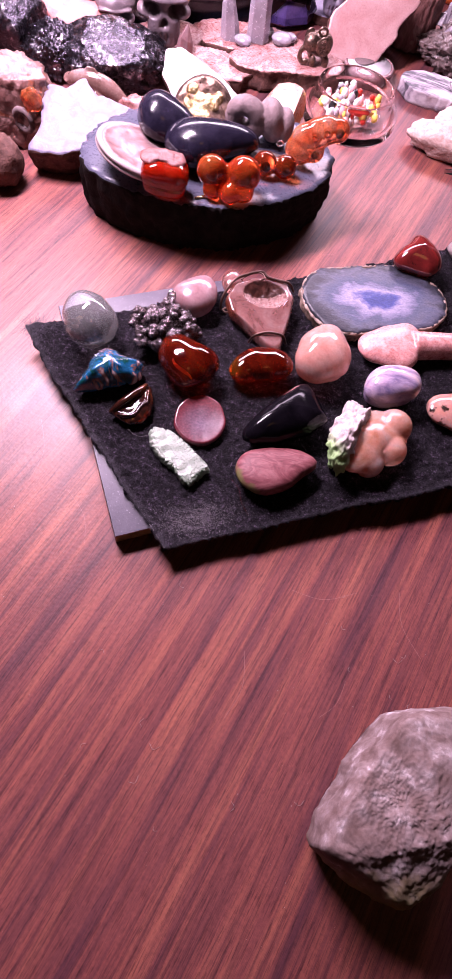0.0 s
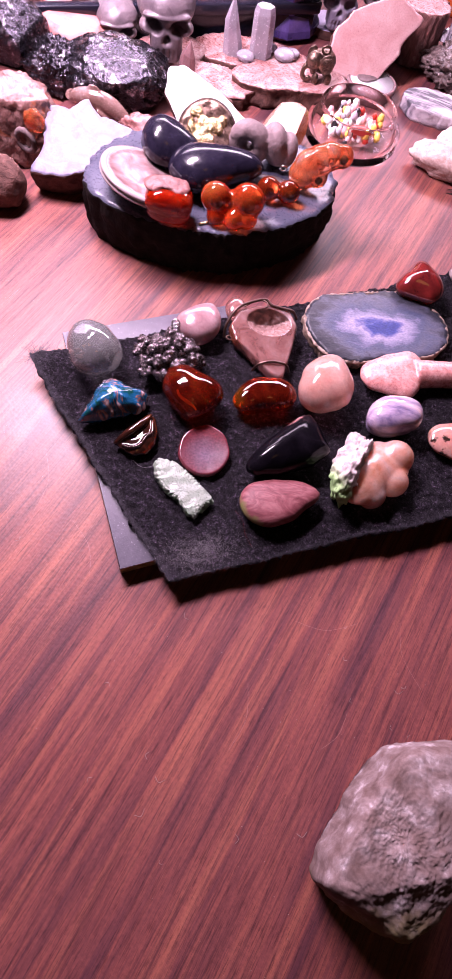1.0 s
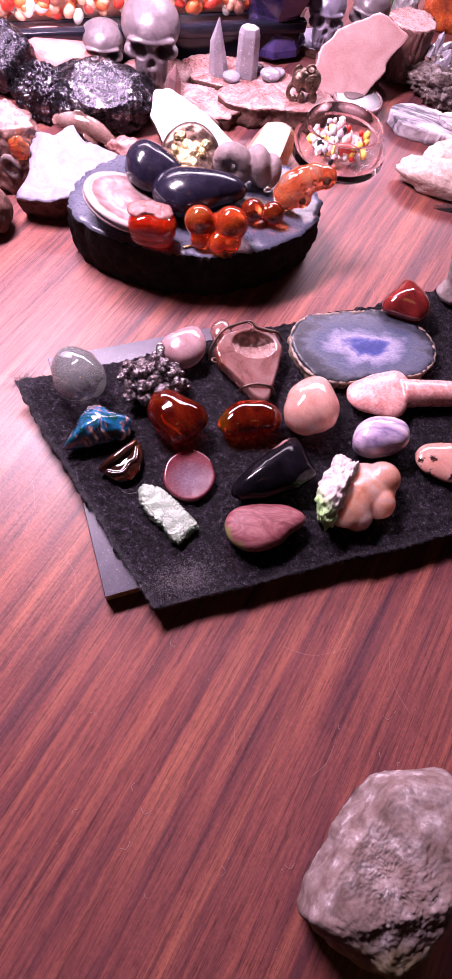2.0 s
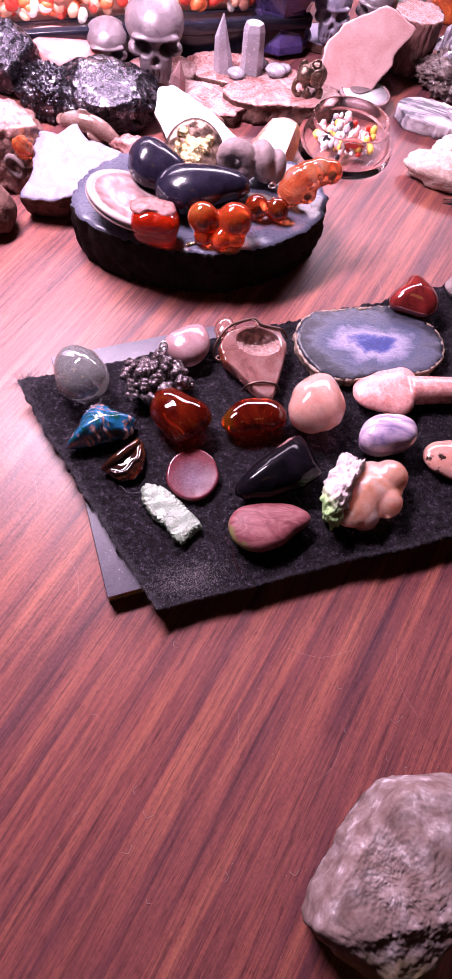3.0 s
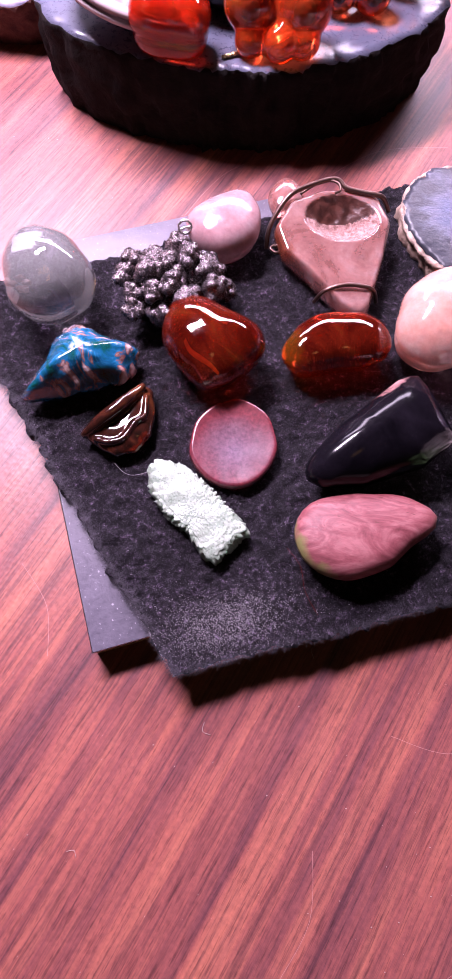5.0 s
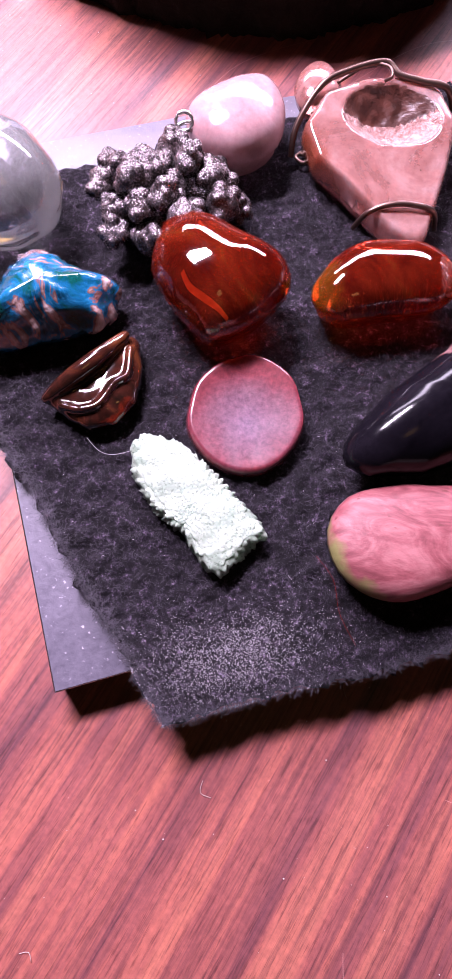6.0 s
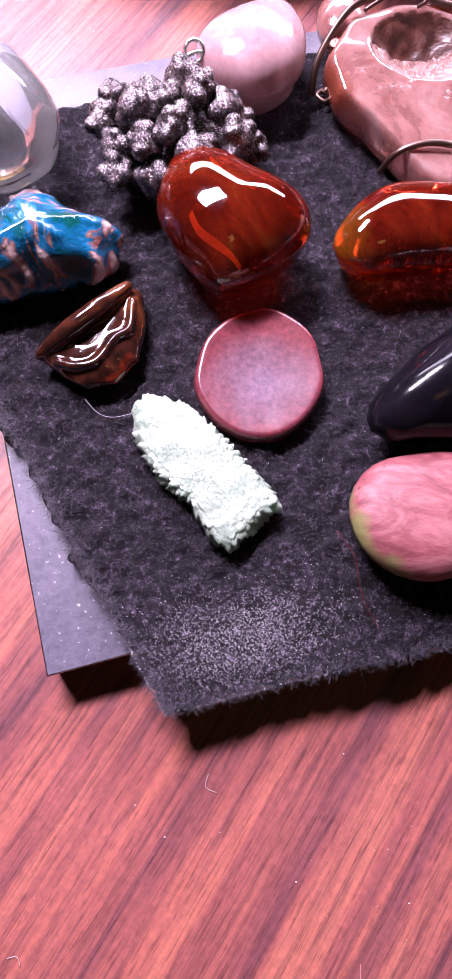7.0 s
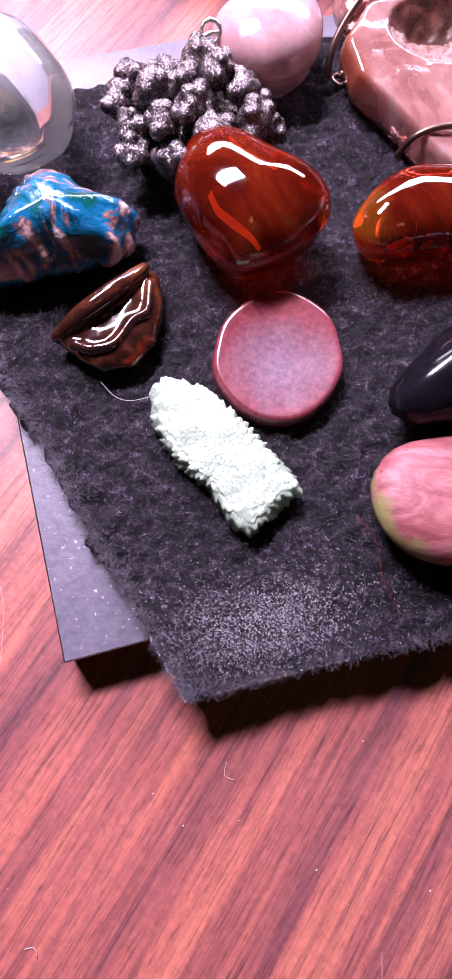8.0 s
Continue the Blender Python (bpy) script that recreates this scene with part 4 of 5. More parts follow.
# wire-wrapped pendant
# Material 2 darkens the hollow's upper part by colour, over its brown.
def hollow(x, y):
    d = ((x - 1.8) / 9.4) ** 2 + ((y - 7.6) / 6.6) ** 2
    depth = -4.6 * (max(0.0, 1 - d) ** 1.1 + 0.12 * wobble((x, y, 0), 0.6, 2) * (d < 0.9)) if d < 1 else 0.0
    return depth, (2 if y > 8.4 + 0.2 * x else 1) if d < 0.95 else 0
pendant = thing("wrapped_pendant", (20.7, 170.0, ON + 1.6), "pink agate pendant with a drusy hollow and copper wire", "pendant", GROUP, turn=(5, 0, 0), laid=exactly)
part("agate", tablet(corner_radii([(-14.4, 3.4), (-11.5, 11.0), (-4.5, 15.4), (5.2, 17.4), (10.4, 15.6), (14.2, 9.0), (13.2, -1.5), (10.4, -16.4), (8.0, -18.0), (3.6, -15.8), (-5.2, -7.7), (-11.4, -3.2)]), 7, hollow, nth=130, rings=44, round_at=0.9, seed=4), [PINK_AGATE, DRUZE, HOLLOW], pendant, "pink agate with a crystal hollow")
part("shoulder", pebble((5.0, 5.6, 6.8, 5.4, 4.6, 4.8, 5.6, 4.8), 6, p=2.4, amp=0.4, seed=63), PINK_AGATE, pendant, "pale pink shoulder of the agate", at=(-12.5, 13.0, 0.4))
part("wire_band", tube(bend([(-15.6, 1.0, 0.60), (-15.4, 5.0, 4.00), (-12.0, 11.0, 7.40), (-7.5, 14.6, 7.80), (-1, 17.4, 8.00), (2.0, 15.6, 7.60), (6, 15.0, 7.50), (11, 14.4, 7.40), (13.6, 13.4, 4.00)], 8), 0.6), WIRE, pendant, "bent dark copper wire")
part("wire_band", tube(bend([(-2.4, -13.4, 2.50), (-0.8, -12.8, 6.40), (2.6, -11.6, 7.75), (6.4, -11.0, 7.85), (10.6, -11.2, 7.20), (12.6, -11.4, 2.50)], 8), 0.5), WIRE, pendant, "bent dark copper wire")
part("wire_loop", tube(bend([(-13.6, 2.4, 0.60), (-14.6, 1.2, 0.60), (-13.0, 0.2, 0.60), (-12.4, 1.6, 0.60), (-14.2, 2.2, 0.60)], 6), 0.4), WIRE, pendant)
part("wire_loop", tube(bend([(-9, 14, 5.50), (-4, 17.2, 7.00), (-0.5, 15.8, 8.70), (0.4, 13.4, 9.10), (-0.6, 13.2, 8.10)], 6), 0.32), WIRE, pendant)

# arrowhead with its stem
bm = pebble([r * 0.93 for r in (11.5, 15.2, 16.0, 11.7, 10.9, 12.0, 16.5, 16.6, 12.5, 11.8, 13.8, 13.0)], 10, amp=0.4, seed=18)
tube([(8, 2, 5), (20, 4, 5.2), (32, 6, 5.0), (40, 7.4, 4.6)], [6.2, 5.8, 5.6, 4.6], bm, 18)
melt(solid("arrowhead", bm, ARROW, (74.2, 165.0, ON), "pink carved stone arrowhead with a stem", "arrowhead", GROUP), 0.6, 4)

# grape pyrite: bunches of knobs on a core
bm = bmesh.new()
rnd = random.Random(4)
pyrite = thing("pyrite_specimen", (-18.5, 155.8, ON), "grape-like dark metallic pyrite cluster", "mineral", GROUP)
ball(bm, (0, 0, 4.5), 6.5, (1.75, 1.15, 0.8), 3)
for v in bm.verts:
    v.co.z = max(v.co.z, 0)
part("core", bm, PYRITE, pyrite)
for k in range(25):
    a, u = k * 2.39996, math.sqrt((k + 0.5) / 25)
    c = Vector((13.8 * u * math.cos(a), 11.0 * u * math.sin(a), 3.4 + 8.6 * math.sqrt(max(0.0, 1 - u * u * 0.96)) + rnd.uniform(-1.6, 1.8)))
    bm = bmesh.new()
    big = rnd.uniform(1.8, 2.8)
    ball(bm, c, big * 1.1, level=2)
    for _ in range(8):
        w = Vector((rnd.gauss(0, 1), rnd.gauss(0, 1), rnd.gauss(0.4, 0.8))).normalized()
        ball(bm, c + w * big * 0.95, rnd.uniform(0.95, 1.5), level=2)
    melt(part("knob", bm, PYRITE, pyrite), 0.28, 1)
ring = thing("silver_bail", (-18.4, 173.4, ON), "small coiled silver wire loop of a pendant", "jewellery finding", GROUP)
part("coil", tube([(1.6 * math.cos(a), 1.6 * math.sin(a) * 0.6, 9.5 + 1.2 * math.sin(a)) for a in [k * 0.6 for k in range(11)]], 0.35, closed=True), SILVER, ring, "silver coil")
part("pin", tube(bend([(-4, -5, 1), (-3, -2, 6), (-0.5, 0, 9), (5, 1.5, 8), (9, 2, 5)], 6), 0.35), SILVER, ring, "silver pin")

# ---- large rock near the edge ----
outline = corner_radii([(-22.5, -12.7), (-20.6, -6.0), (-16.9, 0.0), (-7.4, 15.5), (0.8, 25.0), (8.1, 27.8), (22.5, 28.8), (30.0, 24.0), (31.0, 4.0), (20.5, -8.5), (13.4, -21.0), (5.4, -28.8), (-3.9, -24.7), (-14.8, -18.8)])
bm = tablet([r * 0.98 for r in outline], 27, lambda x, y: (-0.55 * max(0.0, -y - 10 + 0.3 * x) - 0.10 * max(0.0, y - 12) - 0.25 * max(0.0, -x - 12), 0), nth=200, rings=70, round_at=0.84, seed=21, amp=0.3)
for v in bm.verts:
    rough = 1.8 * wobble(v.co, 0.08, 3) + 0.7 * wobble(v.co, 0.22, 5) + 0.3 * wobble(v.co, 0.8, 7) + 0.25 * wobble(v.co, 1.5, 9)
    v.co += (v.co - Vector((2, 0, 8))).normalized() * rough
    v.co.z = max(0.0, v.co.z)
rock = solid("rough_rock", bm, ROCK, (74.5, -3.0, 0), "pale rough rock with brown pores and yellow-green stains", "rock", laid=exactly)

# ---- black slab and what lies on it ----
SLAB_H = 25.0
solid("stone_slab", slice_of((55.0, 57.5, 48.5, 39.7, 33.5, 33.9, 37.4, 45.3, 52.9, 56.2, 46.5, 39.0, 36.4, 36.6, 39.0, 45.7), SLAB_H, 1.4, 1.1, 7, nth=220, nv=12, flare=0.6, taper=1.5), [SLAB_TOP, SLAB_SIDE], (-12.5, 251.9, 0), "thick black stone slab with a polished top and rough rind", "stone slab")

# ---- specks on the table ----
def specks(count, seed):
    rnd = random.Random(seed)
    bm = bmesh.new()
    for _ in range(count):
        x, y = rnd.uniform(-110, 110), rnd.uniform(-45, 250)
        r = rnd.uniform(0.06, 0.17)
        ball(bm, (x, y, r * 0.4), r, (1, rnd.uniform(0.5, 1), 0.5), 1)
    for _ in range(26):
        x, y, a = rnd.uniform(-100, 100), rnd.uniform(-40, 80), rnd.uniform(0, TAU)
        n = rnd.uniform(0.6, 2.2)
        tube(bend([(x, y, 0.1), (x + n * math.cos(a), y + n * math.sin(a), 0.2), (x + 1.6 * n * math.cos(a + 0.7), y + 1.6 * n * math.sin(a + 0.7), 0.1)], 3), 0.045, bm, 4)
    return bm


solid("table_dust", specks(420, 17), DUST, (0, 0, 0.02), "pale dust specks and lint on the table", "dust", kind="stuff")
bm = bmesh.new()
rnd = random.Random(23)
for _ in range(22):
    x, y, a = rnd.uniform(-90, 90), rnd.uniform(-35, 240), rnd.uniform(0, TAU)
    n = rnd.uniform(6, 22)
    line = bend([(x, y, 0), (x + n * math.cos(a), y + n * math.sin(a), 0), (x + 2 * n * math.cos(a + 0.25), y + 2 * n * math.sin(a + 0.25), 0)], 8)
    for p, q in zip(line, line[1:]):
        side = Vector((p.y - q.y, q.x - p.x, 0)).normalized() * 0.035
        bm.faces.new([bm.verts.new(v + Vector((0, 0, 0.015))) for v in (p - side, p + side, q + side, q - side)])
tagged(part("scratch_mark", bm, SCRATCH, table, "fine pale scratches", at=(0, 0, 28)), kind="stuff")
ON_SLAB = SLAB_H - 0.2
PILE = "stones on the slab"

# medal in a clear capsule, leaning
medal = thing("shell_medal", (-41, 232.5, ON_SLAB), "round pinkish pearl medal with a stepped rim, leaning", "medal", PILE)
part("rim", lathe([(15.5, 0), (18.6, 0.6), (19, 1.6), (18.2, 2.0), (18.2, 2.4), (19, 2.8), (18.6, 3.8), (16.5, 4.3), (16.0, 3.7)], 64), GLASS_MILKY, medal, "pale stepped rim", at=(0, 0, 4.2), turn=(-9, 15, 0))
part("face", lathe([(10, 0.9), (16.6, 1.0), (16.8, 4.0), (15.2, 4.2), (15.0, 3.9), (6.5, 4.2), (6.2, 4.6), (3, 4.8), (0.2, 4.9)], 64), SHELL, medal, "pearly pink engraved face", at=(0, 0, 4.2), turn=(-9, 15, 0))

# two black polished stones
solid("black_pebble", pebble((26, 17, 12, 11.5, 13, 15, 15.5, 14.5, 13.5, 13, 12.5, 16), 18, p=2.2, amp=0.3, seed=21, nth=56, nv=26), BLACK_POLISHED, (-16, 243, ON_SLAB), "smooth black polished stone tapering to a point", "stone", PILE, turn=(0, 0, 16))
solid("black_pebble", pebble((16, 12.5, 11, 11.5, 12.5, 12, 11.5, 11.5, 12, 12, 12.5, 15), 19, p=2.1, amp=0.6, seed=22, nth=56, nv=26, shear=(-0.25, 0.1)), BLACK_POLISHED, (-33, 254, ON_SLAB), "smooth black polished stone with a hollowed side", "stone", PILE)

# gold pyrite sun, leaning back
sun = thing("pyrite_disc", (-18, 268, ON_SLAB), "round gold pyrite disc with a lumpy bright heart", "mineral", PILE, turn=(42, 0, 0))
part("disc", tablet((13.2, 13, 13.4, 12.9, 13.3, 13, 13.2, 13.4), 5, None, rings=10, amp=0.6, seed=8), BRONZE, sun, "speckled brown disc", at=(0, 9, 0))
bm = bmesh.new()
rnd = random.Random(6)
for k in range(26):
    a, r = rnd.uniform(0, TAU), 8.5 * math.sqrt(rnd.random())
    ball(bm, (r * math.cos(a), 9 + r * math.sin(a), 4.8), rnd.uniform(1.4, 2.8), (1, 1, 0.55), 2, (0, 0, 40 * k))
for v in bm.verts:
    v.co += Vector((wobble(v.co, 0.9, 2), wobble(v.co, 0.9, 4), wobble(v.co, 0.9, 6))) * 0.7
melt(part("heart", bm, GOLD, sun, "bright gold crystals"), 0.4, 1)

# fossil shell with two whorls
bm = bmesh.new()
tube([(4.0 + 5.4 * math.cos(a), 261 - 1.2 * math.cos(a), SLAB_H + 9.2 + 5.4 * math.sin(a)) for a in [k * TAU / 28 for k in range(28)]], 4.2, bm, 16, closed=True)
ball(bm, (15.5, 262.7, SLAB_H + 9.0), 9.4, (0.62, 0.85, 1.02), 3, (0, -14, 20))
ball(bm, (21.0, 262.7, SLAB_H + 7.4), 7.6, (0.6, 0.85, 1.0), 3, (0, 10, 20))
for v in bm.verts:
    v.co += Vector((0.5, 0.3, 0.5)) * wobble(v.co, 0.6, 4)
melt(solid("fossil_shell", bm, CLAY, (0, 0, 0), "grey weathered fossil shell with open coils", "fossil", PILE), 0.6, 3)

# red opal block with a crusted back
opal = thing("red_opal", (-28, 217.5, ON_SLAB), "clear red opal block with a polished front and pale crust", "stone", PILE)
bm = pebble((10, 10.2, 7.2, 6.2, 7.2, 10.2, 10, 10.2, 7.6, 6.4, 7.6, 10.2), 14.5, p=3.4, amp=0.5, seed=24, nth=60)
part("opal_body", bm, RED_GLASS, opal, "polished clear red front")
part("crust", pebble((9.6, 9.8, 7.0, 6.0, 7.0, 9.8, 9.6, 7.8, 3.2, 2.4, 3.2, 7.8), 4.0, p=2.4, amp=1.2, fine=0.9, seed=25, nth=60), RED_CRUST, opal, "rough pink crust", at=(-1.2, 1.2, 11.6))

# carnelians with dark eyes
def eyed(name, lumps, at, mat, label, eyes=None):
    """Melted lobes with a dark eye inside some of them."""
    bm = bmesh.new()
    for x, y, z, r in lumps:
        ball(bm, (x, y, z), r, (1, 0.9, 1), 3)
    for v in bm.verts:
        v.co.z = max(v.co.z, 0.0)
    ob = thing(name, (*at, ON_SLAB), label, "stone", PILE)
    body = melt(part("stone_body", bm, mat, ob), 0.6, 9)
    for k, (x, y, z, r) in enumerate(lumps):
        if k in (eyes or (0, 1)):
            bm = bmesh.new()
            ball(bm, (0, 0, 0), r * 0.34, (1, 0.7, 1.1), 2)
            part("eye", bm, EYE, body, "dark eye inside the stone", at=(x + 0.4, y - r * 0.45, z + r * 0.1))


eyed("carnelian_lump", ((-6.6, 0.5, 9.6, 6.6), (6.6, 1.5, 9.8, 7.4), (2.0, -4.6, 4.2, 4.6), (-5.6, -3.6, 3.6, 4.2), (7.5, -3, 4.6, 4.6), (0, 2, 7, 5.5)), (-2.5, 223.5), CARNELIAN_ORANGE, "glossy orange carnelian cluster with dark eyes")
eyed("carnelian_lump", ((-4.4, 0, 5.0, 5.4), (4.6, 0.5, 4.8, 5.2)), (17, 243), CARNELIAN_DEEP, "small glossy dark orange double carnelian")
eyed("carnelian_lump", ((-3.5, 0, 6.4, 6.6), (-1.5, 1, 10.5, 7.0), (2.5, 2, 13, 6.8), (6.5, 3, 15, 6.2), (11.5, 3.5, 15.5, 5.2), (3.0, -1, 7.0, 4.6)), (30.5, 256), CARNELIAN_PALE, "glossy smoky carnelian cluster with dark spots", (4, 5))
pend = thing("silver_pendant", (10, 251, ON_SLAB), "flat silver pendant plate with a small ring", "pendant", PILE, turn=(10, 0, 8))
part("plate", tablet((13, 9, 6, 5.5, 6, 9, 13, 9, 6, 5.5, 6, 9), 1.6, None, rings=8, amp=0.1), SILVER, pend, "pale silver plate", at=(0, 0, 1.0))
part("ring", tube([(9 + 1.4 * math.cos(a), 6.5, 5 + 1.4 * math.sin(a)) for a in [k * TAU / 14 for k in range(14)]], 0.4, closed=True), SILVER, pend)
solid("brass_pin", tube([(-12.5, 216.2, SLAB_H + 0.5), (-7.5, 218.7, SLAB_H + 0.8)], 0.5), GOLD, (0, 0, 0), "thin brass pin lying between stones", "pin", PILE)

# ---- jar of small beads ----
jar = thing("glass_jar", (57.5, 360, 0.05), "open clear glass jar with small coloured stone chips", "jar")
bowl = part("jar_glass", lathe([(25, 0), (27.6, 0.5), (28.2, 1.8), (27.4, 3.2), (28.2, 4.6), (28.0, 6.4), (26.0, 8.0), (23.6, 9.0), (22.6, 10), (22.8, 11), (22.2, 12), (22.8, 13.2), (22.2, 14.2), (20.8, 14.2), (20.2, 13), (20.4, 9.6), (22.5, 8.0), (24.6, 6.0), (24.8, 3.4), (20, 1.8), (0.3, 1.8)], 72), GLASS, jar, "clear glass body with a ribbed neck")
bowl.visible_shadow = False
jar.matrix_basis = jar.matrix_basis @ Matrix.Diagonal((1, 1, 1.35, 1))
rnd = random.Random(12)
CHIPS = [plain("chip_" + n, c, 0.3) for n, c in (("white", (0.75, 0.70, 0.68)), ("yellow", (0.72, 0.48, 0.10)), ("red", (0.45, 0.03, 0.02)), ("pink", (0.66, 0.34, 0.34)), ("black", (0.015, 0.012, 0.014)), ("grey", (0.40, 0.36, 0.40)))]
for k in range(80):
    a, r = rnd.uniform(0, TAU), 17.5 * math.sqrt(rnd.random())
    z = rnd.uniform(3.6, 6.5) if r > 17 else 6.8 + rnd.uniform(-2, 2.2)
    bm = bmesh.new()
    ball(bm, (0, 0, 0), rnd.uniform(1.6, 3.0), (1, rnd.uniform(0.7, 1), rnd.uniform(0.6, 0.9)), 1)
    chip = part("stone_chip", bm, CHIPS[min(5, int(rnd.random() ** 1.5 * 6))], jar, at=(r * math.cos(a), r * math.sin(a), z), turn=(rnd.uniform(0, 90), rnd.uniform(0, 90), rnd.uniform(0, 90)))
part("red_chip", pebble((7, 4, 3, 4, 7, 4, 3, 4), 3, amp=0.3), CHIPS[2], jar, "flat red stone chip", at=(3, -12, 8.2))

dish = thing("round_box", (69, 415, 0.05), "small round clear box with a pale lid and grey stone", "box")
part("box_side", lathe([(15.0, 0), (15.6, 0.5), (15.6, 4), (16.3, 4.2), (16.3, 7.4), (15.6, 8), (14.6, 8), (14.4, 7.2), (0.3, 7.2)], 64), ROSE, dish, "pale translucent pink side")
part("lid_face", lathe([(14.2, 7.3), (14.2, 7.7), (0.3, 7.75)], 48), WHITE_SLICE, dish, "cream disc under the lid")
part("grey_stone", pebble((7, 6, 5, 5, 6, 7, 6, 5), 1.2, amp=0.3), CLAY, dish, "flat grey stone", at=(-4, 2, 7.7))

solid("orange_calcite", lump(15, 13, 12, 33, (((0.95, -0.3, 0.1), 0.55), ((-0.3, -0.5, 0.9), 0.5), ((-1, 0.2, 0.5), 0.75), ((0, 1, 0.2), 0.7)), 0.08, 0.01), CALCITE, (19, 346, 0), "pale orange calcite wedge with flat faces", "mineral", smooth=False)

# ---- left side rocks ----
chunk = thing("crystal_chunk", (-84, 291, 0), "pale lilac crystal chunk with a brown crusted underside", "rock", turn=(0, 0, 0))
part("crystal_face", slice_of(corner_radii([(-17, 18), (-6, 16), (3, 22), (9, 13), (30, 3), (13, -15), (-9, -20), (-25, -18), (-18, -2)]), 17, 1.4, 0.8, 9, nth=90), [CHUNK_FACE, BROWN_CRUST], chunk, "pale lilac flat crystal face", at=(0, 3, 6.0), turn=(19, -4, 8))
part("crust", lump(20, 13, 10, 34, (((0, -0.6, 0.8), 0.5),), 0.2, 0.08), BROWN_CRUST, chunk, "brown crust", at=(0, 2, 0))

solid("druzy_piece", lump(14, 8, 6.5, 35, (), 0.25, 0.12, 0.25), PINK_SLICE, (-61, 334, 0), "small red-brown drusy crystal piece", "mineral")
solid("black_ore_rock", lump(31, 23, 15.5, 36, (((0.1, -0.45, 0.9), 0.80), ((0.3, -1, -0.2), 0.85), ((-0.8, -0.2, 0.6), 0.88), ((0.9, -0.1, 0.5), 0.90)), 0.16, 0.05, 0, 6), GALENA, (-86, 375, 0), "shiny black speckled ore rock", "rock")
solid("black_crystal_rock", lump(19, 16, 14, 37, (((0.3, -0.6, 0.8), 0.7), ((-0.7, -0.4, 0.6), 0.7), ((0.8, 0.1, 0.6), 0.75), ((0, -1, 0.1), 0.7)), 0.2, 0.12, 0.16, 6), GALENA, (-119, 374, 0), "glittering jagged black crystal rock", "rock")
solid("grey_rock", lump(19, 17, 19, 38, (((0.5, -0.5, 0.9), 0.7), ((0.8, -0.4, 0.1), 0.8)), 0.15, 0.04, 0, 5), GALENA, (-153, 402, 0), "dark grey broken rock with a shiny face", "rock")
solid("pink_jasper_rock", lump(28, 18, 13, 39, (((0.4, -0.2, 1), 0.75),), 0.12, 0.015, 0, 5), PINK_GRANITE, (-126, 424, 0), "smooth pink jasper boulder with a crack", "rock")
nodule = thing("agate_nodule", (-124, 303, 0), "broken brown agate nodule with orange hollows", "rock")
part("nodule_body", lump(21, 17, 22, 40, (((0.55, -0.9, 0.25), 0.5), ((0.2, -0.2, 1), 0.7)), 0.22, 0.08, 0.1, 5), NODULE, nodule, "banded brown agate")
part("hollow_rim", tube([(8 + 4.5 * math.cos(a), -9.5 - 1.5 * math.cos(a), 15 + 5 * math.sin(a)) for a in [k * TAU / 16 for k in range(16)]], 1.6, closed=True), CLAY, nodule, "grey agate rim round a hollow")
part("orange_patch", lump(5, 3, 6, 41, (), 0.25, 0.1), CARNELIAN_PALE, nodule, "translucent orange agate patch", at=(13.5, -8, 20))
solid("brown_pebble", lump(14, 12, 13, 42, (), 0.15, 0.06), BROWN_CRUST, (-123, 262, 0), "rough red-brown pebble on the table", "rock")

# dolphin figurine
bm = bmesh.new()
line = bend([(-17, 3, 8), (-12, 1.5, 11), (-4, 0, 12), (5, -1, 10.5), (12, -2.5, 7.5), (17.5, -3.5, 4.5)], 6)
n = len(line) - 1
tube(line, [0.6 + 4.6 * math.sin(math.pi * min(1, 0.06 + 0.92 * k / n)) ** 0.8 for k in range(n + 1)], bm, 18)
ball(bm, (-3, 0, 15.5), 3, (1.5, 0.35, 1.3), 2, (0, 30, 0))
ball(bm, (3, -5, 7), 3, (1.8, 0.9, 0.4), 2, (20, 35, 20))
ball(bm, (-17, 4, 9.5), 3.2, (0.9, 1.6, 0.45), 2)
ball(bm, (0, 0, 2.5), 5.0, (1.6, 1.2, 0.55), 2)
ball(bm, (1, 0, 6), 3.4, (1, 1, 1.2), 2)
melt(solid("dolphin_figurine", bm, DOLPHIN, (-88, 344, 0), "small polished brown stone dolphin figurine", "figurine"), 0.5, 3)


